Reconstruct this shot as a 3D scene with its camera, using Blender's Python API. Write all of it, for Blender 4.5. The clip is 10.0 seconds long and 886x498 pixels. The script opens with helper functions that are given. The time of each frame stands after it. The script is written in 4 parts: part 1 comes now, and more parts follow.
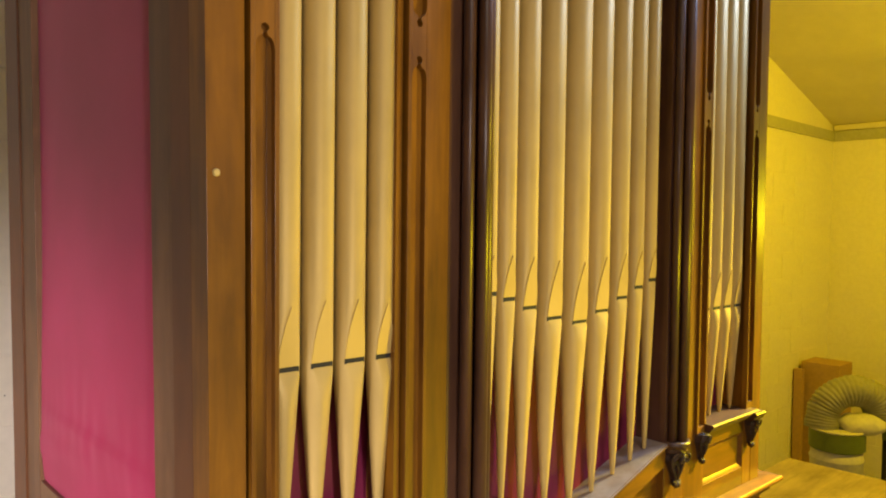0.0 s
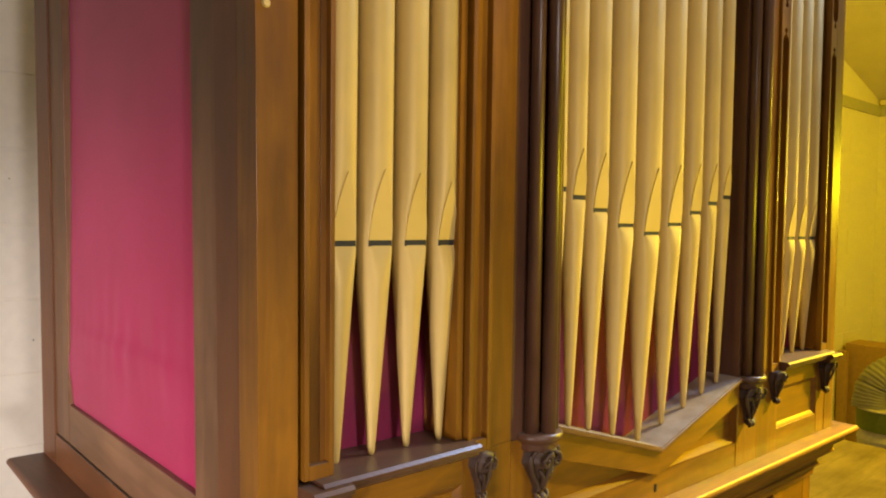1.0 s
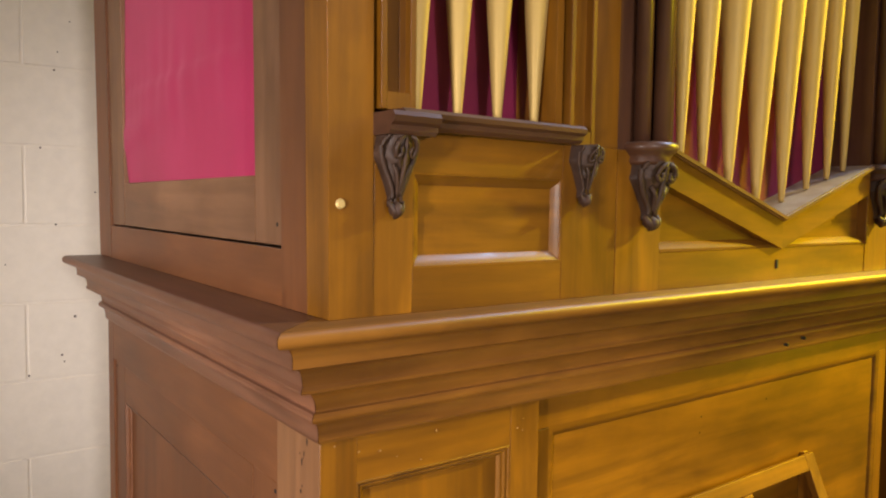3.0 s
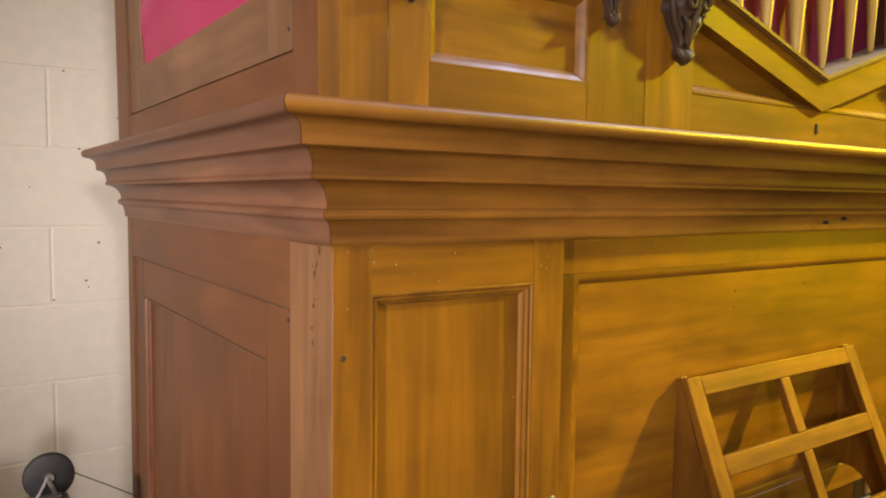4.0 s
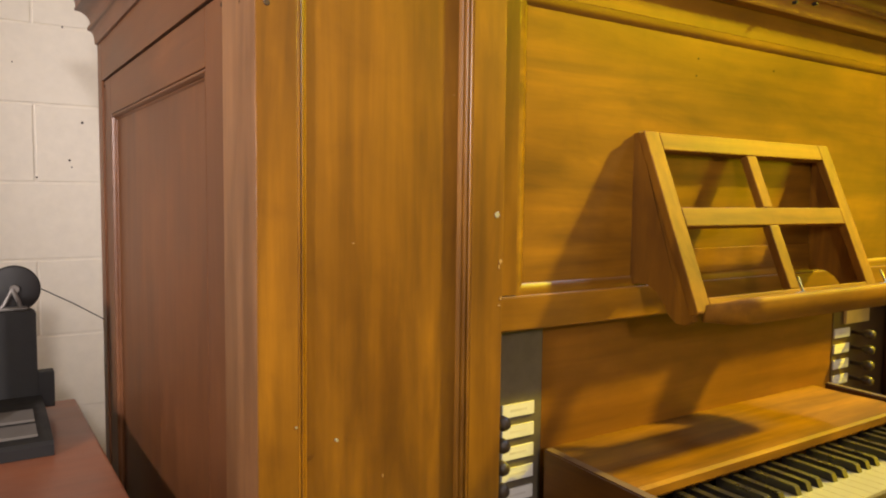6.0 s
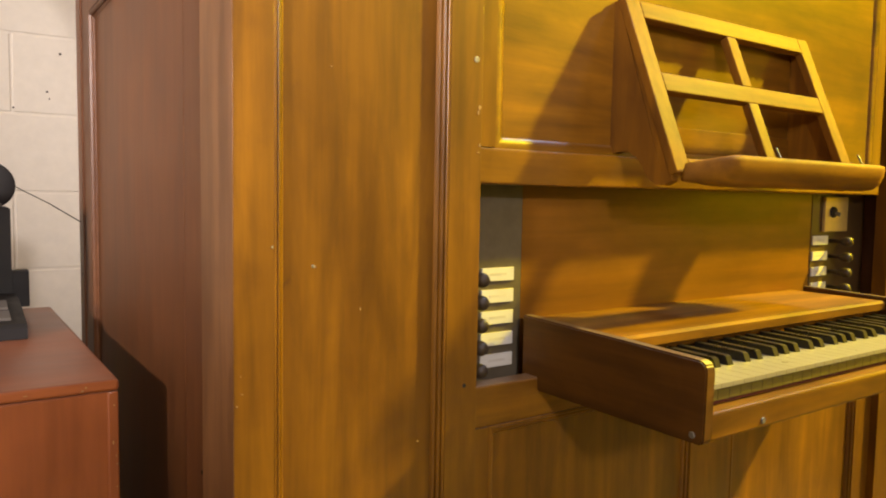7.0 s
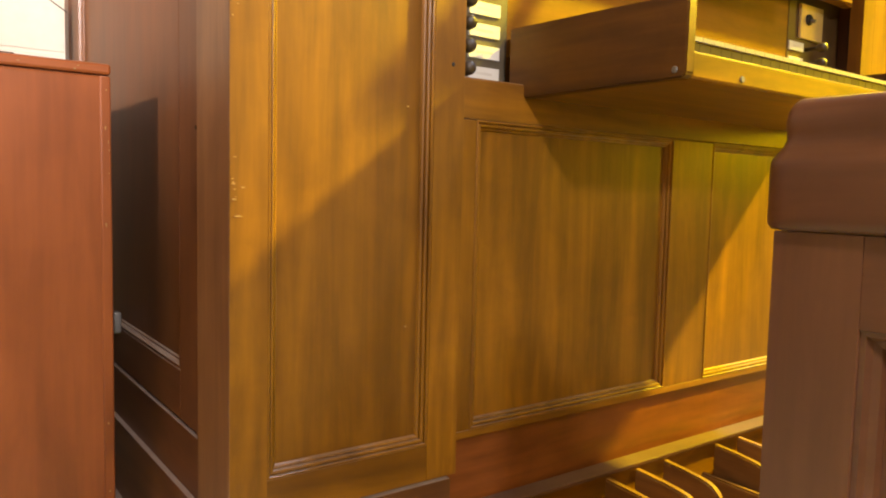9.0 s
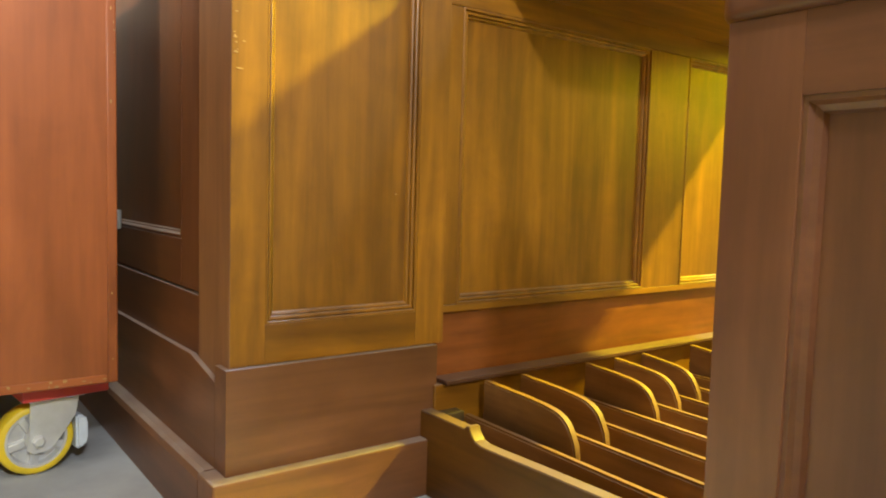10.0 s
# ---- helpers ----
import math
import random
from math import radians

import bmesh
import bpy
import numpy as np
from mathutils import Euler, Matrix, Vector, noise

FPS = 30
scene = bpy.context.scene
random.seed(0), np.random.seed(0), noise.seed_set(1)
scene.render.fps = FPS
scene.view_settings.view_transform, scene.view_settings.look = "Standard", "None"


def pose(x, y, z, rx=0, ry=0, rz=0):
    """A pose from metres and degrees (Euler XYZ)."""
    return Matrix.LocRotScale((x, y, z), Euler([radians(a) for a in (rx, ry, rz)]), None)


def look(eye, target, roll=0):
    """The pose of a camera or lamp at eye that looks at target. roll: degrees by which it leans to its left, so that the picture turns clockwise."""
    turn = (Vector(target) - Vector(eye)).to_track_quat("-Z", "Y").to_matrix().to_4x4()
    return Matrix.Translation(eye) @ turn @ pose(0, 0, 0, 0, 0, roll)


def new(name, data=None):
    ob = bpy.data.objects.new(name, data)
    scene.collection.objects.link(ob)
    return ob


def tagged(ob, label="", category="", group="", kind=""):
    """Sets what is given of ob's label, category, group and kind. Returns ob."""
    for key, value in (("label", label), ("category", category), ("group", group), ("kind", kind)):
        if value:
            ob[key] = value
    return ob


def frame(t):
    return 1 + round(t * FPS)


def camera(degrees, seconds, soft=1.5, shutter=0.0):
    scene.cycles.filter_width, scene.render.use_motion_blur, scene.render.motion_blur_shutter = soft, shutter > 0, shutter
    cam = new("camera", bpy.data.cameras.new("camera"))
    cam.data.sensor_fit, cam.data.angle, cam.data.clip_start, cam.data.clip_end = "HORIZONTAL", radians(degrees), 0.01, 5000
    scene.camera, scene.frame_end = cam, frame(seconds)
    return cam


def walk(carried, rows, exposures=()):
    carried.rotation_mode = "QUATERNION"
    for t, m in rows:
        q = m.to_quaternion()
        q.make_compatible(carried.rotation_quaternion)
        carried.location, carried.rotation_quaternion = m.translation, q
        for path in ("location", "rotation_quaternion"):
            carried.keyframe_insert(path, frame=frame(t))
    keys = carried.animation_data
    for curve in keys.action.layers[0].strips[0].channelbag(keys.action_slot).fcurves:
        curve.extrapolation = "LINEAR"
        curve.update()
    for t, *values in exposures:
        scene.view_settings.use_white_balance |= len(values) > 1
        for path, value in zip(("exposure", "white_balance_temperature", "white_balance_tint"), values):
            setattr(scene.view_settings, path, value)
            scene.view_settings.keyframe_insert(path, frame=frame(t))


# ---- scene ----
cam = camera(62.3, 10.0, soft=2.0)
PATH = [
    (0, (-0.425, -0.968, 2.425), (0.935, 0.497, 2.357), 0.7),
    (0.5, (-0.406, -0.904, 2.333), (0.938, 0.576, 2.267), 0.8),
    (1, (-0.39, -0.834, 2.24), (0.922, 0.674, 2.162), 0.8),
    (1.5, (-0.369, -0.786, 2.146), (0.911, 0.749, 2.057), 0.9),
    (2, (-0.339, -0.746, 2.035), (0.905, 0.817, 1.94), 0.9),
    (2.5, (-0.337, -0.723, 1.922), (0.878, 0.863, 1.816), 0.9),
    (3.8, (-0.308, -0.684, 1.651), (0.828, 0.955, 1.508), 0.7),
    (4, (-0.303, -0.686, 1.609), (0.822, 0.962, 1.465), 0.7),
    (4.5, (-0.289, -0.694, 1.505), (0.814, 0.968, 1.363), 0.8),
    (5, (-0.264, -0.707, 1.408), (0.825, 0.964, 1.265), 0.8),
    (5.5, (-0.244, -0.727, 1.329), (0.842, 0.946, 1.186), 1.1),
    (5.7, (-0.237, -0.735, 1.294), (0.85, 0.937, 1.151), 0.9),
    (6.8, (-0.223, -0.756, 1.088), (0.903, 0.89, 0.939), 0.8),
    (7, (-0.226, -0.757, 1.045), (0.906, 0.886, 0.897), 1.0),
    (7.5, (-0.238, -0.757, 0.932), (0.909, 0.874, 0.77), 0.9),
    (8, (-0.238, -0.763, 0.827), (0.918, 0.861, 0.668), 1.1),
    (8.5, (-0.242, -0.771, 0.73), (0.93, 0.842, 0.575), 0.7),
    (9, (-0.261, -0.797, 0.627), (0.917, 0.812, 0.472), 1.3),
    (9.5, (-0.274, -0.835, 0.538), (0.908, 0.77, 0.369), 1.6),
    (10, (-0.299, -0.857, 0.453), (0.904, 0.734, 0.301), 1.6),
]
EXPOSURES = [(0, -0.55, 6500, 11), (1.5, -0.60, 6500, 11), (2.5, -0.68, 6500, 11), (4.0, -0.62, 6500, 11), (5.5, -0.6, 6550, 11), (7.0, -0.40, 6700, 12), (7.5, -0.20, 6800, 13), (8.5, 0.30, 6800, 12), (9.0, 0.56, 6750, 11), (9.5, 0.83, 6300, 2), (10.0, 0.93, 5950, -4)]
walk(cam, [(t, look(eye, target, roll)) for t, eye, target, roll in PATH], EXPOSURES)

# ---- world and lamps ----
world = bpy.data.worlds.new("world")
world.use_nodes = True
world.node_tree.nodes["Background"].inputs[0].default_value = (1.0, 0.78, 0.55, 1)
world.node_tree.nodes["Background"].inputs[1].default_value = 0.02
scene.world = world


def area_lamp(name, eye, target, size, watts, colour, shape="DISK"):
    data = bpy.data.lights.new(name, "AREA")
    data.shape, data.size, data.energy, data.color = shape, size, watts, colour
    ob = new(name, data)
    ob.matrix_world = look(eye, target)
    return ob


def spot_lamp(name, eye, target, radius, watts, colour, degrees, blend):
    data = bpy.data.lights.new(name, "SPOT")
    data.shadow_soft_size, data.energy, data.color = radius, watts, colour
    data.spot_size, data.spot_blend = radians(degrees), blend
    ob = new(name, data)
    ob.matrix_world = look(eye, target)
    return ob


YELLOW, DEEP_YELLOW = (1.0, 0.78, 0.006), (1.0, 0.68, 0.0)
spot_lamp("yellow_lamp", (3.5, -1.1, 3.22), (-0.25, -0.1, -0.35), 0.09, 2480, YELLOW, 54, 1.0)
# low spot added for the yellow on the pipe lips, source unseen
spot_lamp("yellow_lamp", (2.4, -2.2, 0.5), (0.45, 0.0, 3.05), 0.12, 720, YELLOW, 34, 1.0)
# grazing spot added to yellow the right sides of the pipes, unseen
spot_lamp("yellow_lamp", (4.5, -0.85, 2.5), (0.5, -0.03, 2.6), 0.10, 200, YELLOW, 26, 1.0)
# yellow fill added for the shaded part under the key bed, unseen
area_lamp("yellow_lamp", (4.2, -2.0, 1.2), (0.9, 0.0, 0.6), 0.9, 20, DEEP_YELLOW)
area_lamp("yellow_lamp", (4.9, -0.6, 3.7), (6.6, 1.6, 0.5), 0.3, 105, DEEP_YELLOW)
spot_lamp("white_lamp", (-0.60, -2.9, 2.0), (-0.25, 0.5, 1.6), 0.12, 255, (1.0, 0.91, 0.88), 78, 1.0)
spot_lamp("white_lamp", (-2.3, -1.2, 1.72), (0.0, 0.60, 1.55), 0.10, 820, (1.0, 0.88, 0.84), 43, 1.0)
# soft white fill added high in front of the organ, source unseen
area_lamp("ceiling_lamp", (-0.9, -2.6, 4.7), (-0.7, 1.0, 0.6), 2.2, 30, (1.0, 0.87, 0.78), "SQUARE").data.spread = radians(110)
batten = area_lamp("batten_lamp", (2.8, -0.9, 4.55), (0.5, -0.2, 1.0), 1.2, 26, (0.45, 0.62, 1.0), "RECTANGLE")
batten.data.size_y, batten.data.spread = 0.06, radians(60)
# white fill added to brighten the unseen near wall
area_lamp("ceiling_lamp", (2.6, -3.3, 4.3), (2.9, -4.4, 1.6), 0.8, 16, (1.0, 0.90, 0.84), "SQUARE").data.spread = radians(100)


# ---- materials ----
def nodes_of(name):
    m = bpy.data.materials.new(name)
    m.use_nodes = True
    nt = m.node_tree
    return m, nt, nt.nodes["Principled BSDF"]


def ramp(nt, source, stops):
    r = nt.nodes.new("ShaderNodeValToRGB")
    while len(r.color_ramp.elements) < len(stops):
        r.color_ramp.elements.new(0.5)
    for e, (p, c) in zip(r.color_ramp.elements, stops):
        e.position, e.color = p, (*c, 1)
    nt.links.new(source, r.inputs[0])
    return r.outputs[0]


def place(nt, scale, shift=True):
    """Coordinates in metres, stretched by scale, moved by a random step for each object."""
    tc = nt.nodes.new("ShaderNodeTexCoord")
    mp = nt.nodes.new("ShaderNodeMapping")
    mp.inputs["Scale"].default_value = scale
    nt.links.new(tc.outputs["Object"], mp.inputs[0])
    if shift:
        info = nt.nodes.new("ShaderNodeObjectInfo")
        mul = nt.nodes.new("ShaderNodeVectorMath")
        mul.operation = "SCALE"
        mul.inputs[0].default_value = (7.3, 3.1, 5.7)
        nt.links.new(info.outputs["Random"], mul.inputs["Scale"])
        nt.links.new(mul.outputs[0], mp.inputs["Location"])
    return mp.outputs[0]


def noise_of(nt, where, scale, detail=5, rough=0.6, distort=0.0):
    n = nt.nodes.new("ShaderNodeTexNoise")
    n.inputs["Scale"].default_value, n.inputs["Detail"].default_value = scale, detail
    n.inputs["Roughness"].default_value, n.inputs["Distortion"].default_value = rough, distort
    nt.links.new(where, n.inputs["Vector"])
    return n.outputs["Fac"]


def mixed(nt, a, b, fac, mode="MIX"):
    m = nt.nodes.new("ShaderNodeMix")
    m.data_type, m.blend_type = "RGBA", mode
    for socket, v in ((m.inputs[0], fac), (m.inputs[6], a), (m.inputs[7], b)):
        if isinstance(v, (int, float)):
            socket.default_value = v
        elif isinstance(v, tuple):
            socket.default_value = (*v, 1)
        else:
            nt.links.new(v, socket)
    return m.outputs[2]


def bumped(nt, bsdf, height, strength, distance):
    b = nt.nodes.new("ShaderNodeBump")
    b.inputs["Strength"].default_value, b.inputs["Distance"].default_value = strength, distance
    nt.links.new(height, b.inputs["Height"])
    nt.links.new(b.outputs[0], bsdf.inputs["Normal"])


def wood(name, axis, light, dark, rough=0.5, coat=0.3, contrast=1.0, dust=0.5, gloss=0.3):
    """Stained and varnished timber with its grain along the axis."""
    m, nt, bsdf = nodes_of(name)
    along = {"x": (0.07, 1, 1), "y": (1, 0.07, 1), "z": (1, 1, 0.07)}[axis]
    where = place(nt, along)
    fine = noise_of(nt, where, 210, 3, 0.6)
    streak = noise_of(nt, place(nt, tuple(0.11 if k < 0.5 else 1 for k in along)), 15, 5, 0.6, 1.1)
    thin = noise_of(nt, place(nt, tuple(0.03 if k < 0.5 else 1 for k in along)), 75, 2, 0.5, 0.2)
    stain = noise_of(nt, place(nt, tuple(0.4 if k < 0.5 else 1 for k in along)), 6, 3, 0.55, 0.5)
    figure = noise_of(nt, place(nt, tuple(0.16 if k < 0.5 else 1 for k in along)), 17, 4, 0.55, 1.3)
    mid = tuple((p + q) / 2 for p, q in zip(light, dark))
    k = 0.24 / contrast
    base = ramp(nt, streak, [(0.5 - k, dark), (0.5, mid), (0.5 + k, light)])
    base = mixed(nt, base, ramp(nt, fine, [(0.3, (0.84, 0.82, 0.80)), (0.6, (1, 1, 1))]), 0.3, "MULTIPLY")
    base = mixed(nt, base, ramp(nt, thin, [(0.35, (0.80, 0.78, 0.75)), (0.65, (1.1, 1.1, 1.08))]), 0.7 * min(1, contrast), "MULTIPLY")
    base = mixed(nt, base, ramp(nt, stain, [(0.3, (0.60, 0.55, 0.50)), (0.68, (1.18, 1.16, 1.12))]), 0.8, "MULTIPLY")
    base = mixed(nt, base, ramp(nt, figure, [(0.32, (0.66, 0.62, 0.54)), (0.5, (1, 1, 1)), (0.72, (1.2, 1.19, 1.1))]), 0.75 * min(1, contrast * 1.2), "MULTIPLY")
    blotch = noise_of(nt, place(nt, (1, 1, 1)), 12, 5, 0.62, 0.6)
    base = mixed(nt, base, ramp(nt, blotch, [(0.32, (0.74, 0.68, 0.62)), (0.5, (1, 1, 1)), (0.68, (1.14, 1.15, 1.12))]), 0.5 * min(1, contrast), "MULTIPLY")
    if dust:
        # grey on the upward faces: dust plus the overhead light painted in
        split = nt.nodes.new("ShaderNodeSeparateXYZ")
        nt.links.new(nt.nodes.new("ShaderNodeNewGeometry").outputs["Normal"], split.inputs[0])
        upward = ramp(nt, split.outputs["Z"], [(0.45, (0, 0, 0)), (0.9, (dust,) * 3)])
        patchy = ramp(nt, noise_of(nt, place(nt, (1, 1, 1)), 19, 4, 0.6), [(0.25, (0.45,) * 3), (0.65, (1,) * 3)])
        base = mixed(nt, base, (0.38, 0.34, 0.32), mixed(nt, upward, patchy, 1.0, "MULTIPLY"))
    nt.links.new(base, bsdf.inputs["Base Color"])
    nt.links.new(ramp(nt, stain, [(0.3, (rough - 0.03,) * 3), (0.7, (rough + 0.06,) * 3)]), bsdf.inputs["Roughness"])
    bsdf.inputs["Coat Weight"].default_value, bsdf.inputs["Coat Roughness"].default_value = coat, gloss
    bsdf.inputs["Specular IOR Level"].default_value = 0.25
    bumped(nt, bsdf, fine, 0.06, 0.001)
    return m


def plain(name, colour, rough=0.5, metal=0.0, vary=0.12, scale=30, bump=0.05):
    m, nt, bsdf = nodes_of(name)
    n = noise_of(nt, place(nt, (1, 1, 1)), scale, 5, 0.6)
    lo, hi = tuple(c * (1 - vary) for c in colour), tuple(min(1, c * (1 + vary)) for c in colour)
    nt.links.new(ramp(nt, n, [(0.3, lo), (0.7, hi)]), bsdf.inputs["Base Color"])
    nt.links.new(ramp(nt, n, [(0.3, (rough * 0.85,) * 3), (0.7, (min(1, rough * 1.15),) * 3)]), bsdf.inputs["Roughness"])
    bsdf.inputs["Metallic"].default_value = metal
    if bump:
        bumped(nt, bsdf, n, bump, 0.002)
    return m


WL, WD = (0.264, 0.112, 0.004), (0.110, 0.0415, 0.0015)
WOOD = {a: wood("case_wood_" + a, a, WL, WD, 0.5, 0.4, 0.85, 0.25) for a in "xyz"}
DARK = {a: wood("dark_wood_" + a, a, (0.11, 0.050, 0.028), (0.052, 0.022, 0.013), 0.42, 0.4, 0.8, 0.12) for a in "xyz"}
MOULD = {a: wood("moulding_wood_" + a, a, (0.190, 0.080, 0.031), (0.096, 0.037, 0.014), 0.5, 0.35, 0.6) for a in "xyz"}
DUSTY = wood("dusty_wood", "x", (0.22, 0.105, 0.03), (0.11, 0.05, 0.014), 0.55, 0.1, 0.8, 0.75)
PEDAL = wood("pedal_wood", "y", (0.24, 0.125, 0.042), (0.145, 0.070, 0.022), 0.6, 0.0, 1.0, 0.0)
DESK = {a: wood("desk_wood_" + a, a, WL, WD, 0.65, 0.0, 1.0, 0.0) for a in "xyz"}
BENCH = {a: wood("bench_wood_" + a, a, (0.212, 0.085, 0.043), (0.122, 0.047, 0.023), 0.5, 0.5, 0.5, 0.0) for a in "xyz"}
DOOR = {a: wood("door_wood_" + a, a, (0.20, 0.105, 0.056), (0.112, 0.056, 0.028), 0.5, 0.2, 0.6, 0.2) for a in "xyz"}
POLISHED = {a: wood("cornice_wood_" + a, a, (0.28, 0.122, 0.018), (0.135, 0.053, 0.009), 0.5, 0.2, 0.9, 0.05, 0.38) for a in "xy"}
KEYDESK = {a: wood("key_desk_wood_" + a, a, WL, WD, 0.45, 0.3, 1.0, 0.0) for a in "xy"}
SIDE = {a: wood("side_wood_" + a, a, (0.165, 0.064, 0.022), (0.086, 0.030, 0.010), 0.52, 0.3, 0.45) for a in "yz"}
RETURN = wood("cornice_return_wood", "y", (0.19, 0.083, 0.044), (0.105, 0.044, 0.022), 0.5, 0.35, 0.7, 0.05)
RED_KICK = wood("kick_wood", "x", (0.23, 0.072, 0.017), (0.135, 0.038, 0.008), 0.5, 0.15)
RECESS = wood("recess_wood", "x", (0.25, 0.100, 0.009), (0.165, 0.062, 0.006), 0.5, 0.2, 0.6, 0.0)
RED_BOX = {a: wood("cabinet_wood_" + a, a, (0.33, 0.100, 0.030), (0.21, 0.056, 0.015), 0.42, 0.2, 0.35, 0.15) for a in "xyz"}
CARVED = plain("carved_walnut", (0.042, 0.019, 0.009), 0.62, 0, 0.35, 60, 0.2)
GOLD = plain("gold_paint", (0.50, 0.355, 0.115), 0.54, 0.3, 0.08, 9, 0.02)
GOLD.node_tree.nodes["Principled BSDF"].inputs["Specular IOR Level"].default_value = 0.35
BLACK = plain("black_slot", (0.012, 0.01, 0.008), 0.7)
BLACK_PAINT = plain("black_enamel", (0.012, 0.012, 0.013), 0.6)
JAMB = plain("dark_jamb", (0.10, 0.08, 0.055), 0.45, 0, 0.2)
IVORY = plain("ivory", (0.29, 0.26, 0.175), 0.32, 0, 0.05, 14)
FELT = plain("red_felt", (0.09, 0.012, 0.008), 0.9)
# yellowed fronts, darkened for the shade under the key lips
KEY_FRONT_SHADED = plain("yellowed_shaded_key_front", (0.10, 0.078, 0.022), 0.45, 0, 0.08)
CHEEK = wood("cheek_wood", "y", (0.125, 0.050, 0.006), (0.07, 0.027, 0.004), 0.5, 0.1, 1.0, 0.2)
# worn stile wood, lightened for the light that falls on it
WORN_LIT = wood("worn_lit_wood", "z", (0.26, 0.128, 0.056), (0.16, 0.076, 0.032), 0.5, 0.35, 0.7, 0.0)
PALE = wood("pale_wood", "x", (0.66, 0.56, 0.38), (0.56, 0.46, 0.30), 0.5, 0.1, 0.4, 0.0)
BROWN_JAMB = plain("brown_jamb", (0.085, 0.048, 0.018), 0.5, 0, 0.2)
KNOB = plain("dark_knob", (0.045, 0.028, 0.014), 0.5)
EBONY = plain("ebony", (0.018, 0.014, 0.012), 0.3)
PAPER = plain("label_card", (0.66, 0.64, 0.60), 0.6, 0, 0.05)
INK = plain("faded_ink", (0.58, 0.55, 0.50), 0.7)
BRASS = plain("brass", (0.60, 0.45, 0.18), 0.5, 0.4)
DULL = plain("dull_metal", (0.16, 0.15, 0.14), 0.5, 0.3)
STEEL = plain("steel", (0.62, 0.62, 0.63), 0.45, 0.55, 0.1)
TYRE = plain("yellow_tyre", (0.72, 0.52, 0.02), 0.5)
RED_PAINT = plain("red_paint", (0.5, 0.05, 0.04), 0.45)
BRAKE = plain("pale_blue_plastic", (0.55, 0.6, 0.68), 0.5)
CONCRETE = plain("concrete", (0.33, 0.34, 0.37), 0.75, 0, 0.18, 7, 0.15)
PAINTED = plain("painted_block", (0.82, 0.77, 0.68), 0.62, 0, 0.04, 26, 0.25)
CEILING = plain("ceiling_board", (0.74, 0.68, 0.56), 0.75, 0, 0.06, 3)
GREY = plain("grey_paint", (0.45, 0.44, 0.42), 0.6)
CARD = plain("brown_card", (0.42, 0.26, 0.12), 0.75)
GREEN = plain("green_enamel", (0.13, 0.17, 0.03), 0.5)
BAG = plain("pale_cloth", (0.6, 0.57, 0.5), 0.85)
DUCT = plain("grey_duct", (0.27, 0.26, 0.22), 0.6)


def fabric(name, lo, hi, sheen):
    m, nt, bsdf = nodes_of(name)
    where = place(nt, (1, 1, 1))
    weave = noise_of(nt, place(nt, (1, 1, 0.15)), 420, 3, 0.7)
    soft = noise_of(nt, where, 4, 3, 0.5)
    base = ramp(nt, soft, [(0.3, lo), (0.7, hi)])
    nt.links.new(mixed(nt, base, ramp(nt, weave, [(0.3, (0.85, 0.8, 0.8)), (0.7, (1.05, 1, 1))]), 0.6, "MULTIPLY"), bsdf.inputs["Base Color"])
    bsdf.inputs["Roughness"].default_value = 0.5
    bsdf.inputs["Sheen Weight"].default_value, bsdf.inputs["Sheen Roughness"].default_value = sheen, 0.35
    bsdf.inputs["Specular IOR Level"].default_value = 0.25
    bsdf.inputs["Sheen Tint"].default_value = (1, 0.45, 0.6, 1)
    bumped(nt, bsdf, weave, 0.15, 0.001)
    return m


# one cloth, coloured darker where pipes shade it and brighter where lit
FABRIC_SHADED = fabric("crimson_fabric_shaded", (0.15, 0.014, 0.045), (0.19, 0.017, 0.058), 0.05)
SATIN_LIT = fabric("crimson_satin_lit", (0.27, 0.014, 0.060), (0.34, 0.020, 0.086), 0.3)


# ---- mesh helpers ----
def linked(name, bm, material, parent=None, label="", smooth=False):
    me = bpy.data.meshes.new(name)
    bm.normal_update()
    bm.to_mesh(me)
    bm.free()
    me.materials.append(material)
    me.shade_smooth()
    if not smooth:
        me.set_sharp_from_angle(angle=radians(20))
    ob = new(name, me)
    if parent:
        ob.parent = parent
    if label:
        ob["label"] = label
    return ob


def part(name, bm, material, parent, label="", smooth=False):
    return linked(name, bm, material, parent, label, smooth)


def thing(name, label, category, group="", at=(0, 0, 0)):
    ob = new(name)
    ob.location = at
    ob.empty_display_size = 0.1
    return tagged(ob, label, category, group)


def boxed(x0, x1, y0, y1, z0, z1, bevel=0.002, bm=None):
    own = bm is None
    bm = bmesh.new() if own else bm
    m = Matrix.LocRotScale(((x0 + x1) / 2, (y0 + y1) / 2, (z0 + z1) / 2), None, (abs(x1 - x0), abs(y1 - y0), abs(z1 - z0)))
    made = bmesh.ops.create_cube(bm, size=1, matrix=m)
    if bevel:
        edges = {e for v in made["verts"] for e in v.link_edges}
        bmesh.ops.bevel(bm, geom=list(edges), offset=bevel, segments=2, affect="EDGES", profile=0.5)
    return bm


def extruded(outline, lift, bm=None):
    """A prism: outline is a list of points, lift the way it is drawn out."""
    bm = bm or bmesh.new()
    lift = Vector(lift)
    a = [bm.verts.new(p) for p in outline]
    b = [bm.verts.new(Vector(p) + lift) for p in outline]
    n = len(a)
    bm.faces.new(a[::-1])
    bm.faces.new(b)
    for i in range(n):
        bm.faces.new((a[i], a[(i + 1) % n], b[(i + 1) % n], b[i]))
    bmesh.ops.recalc_face_normals(bm, faces=bm.faces)
    return bm


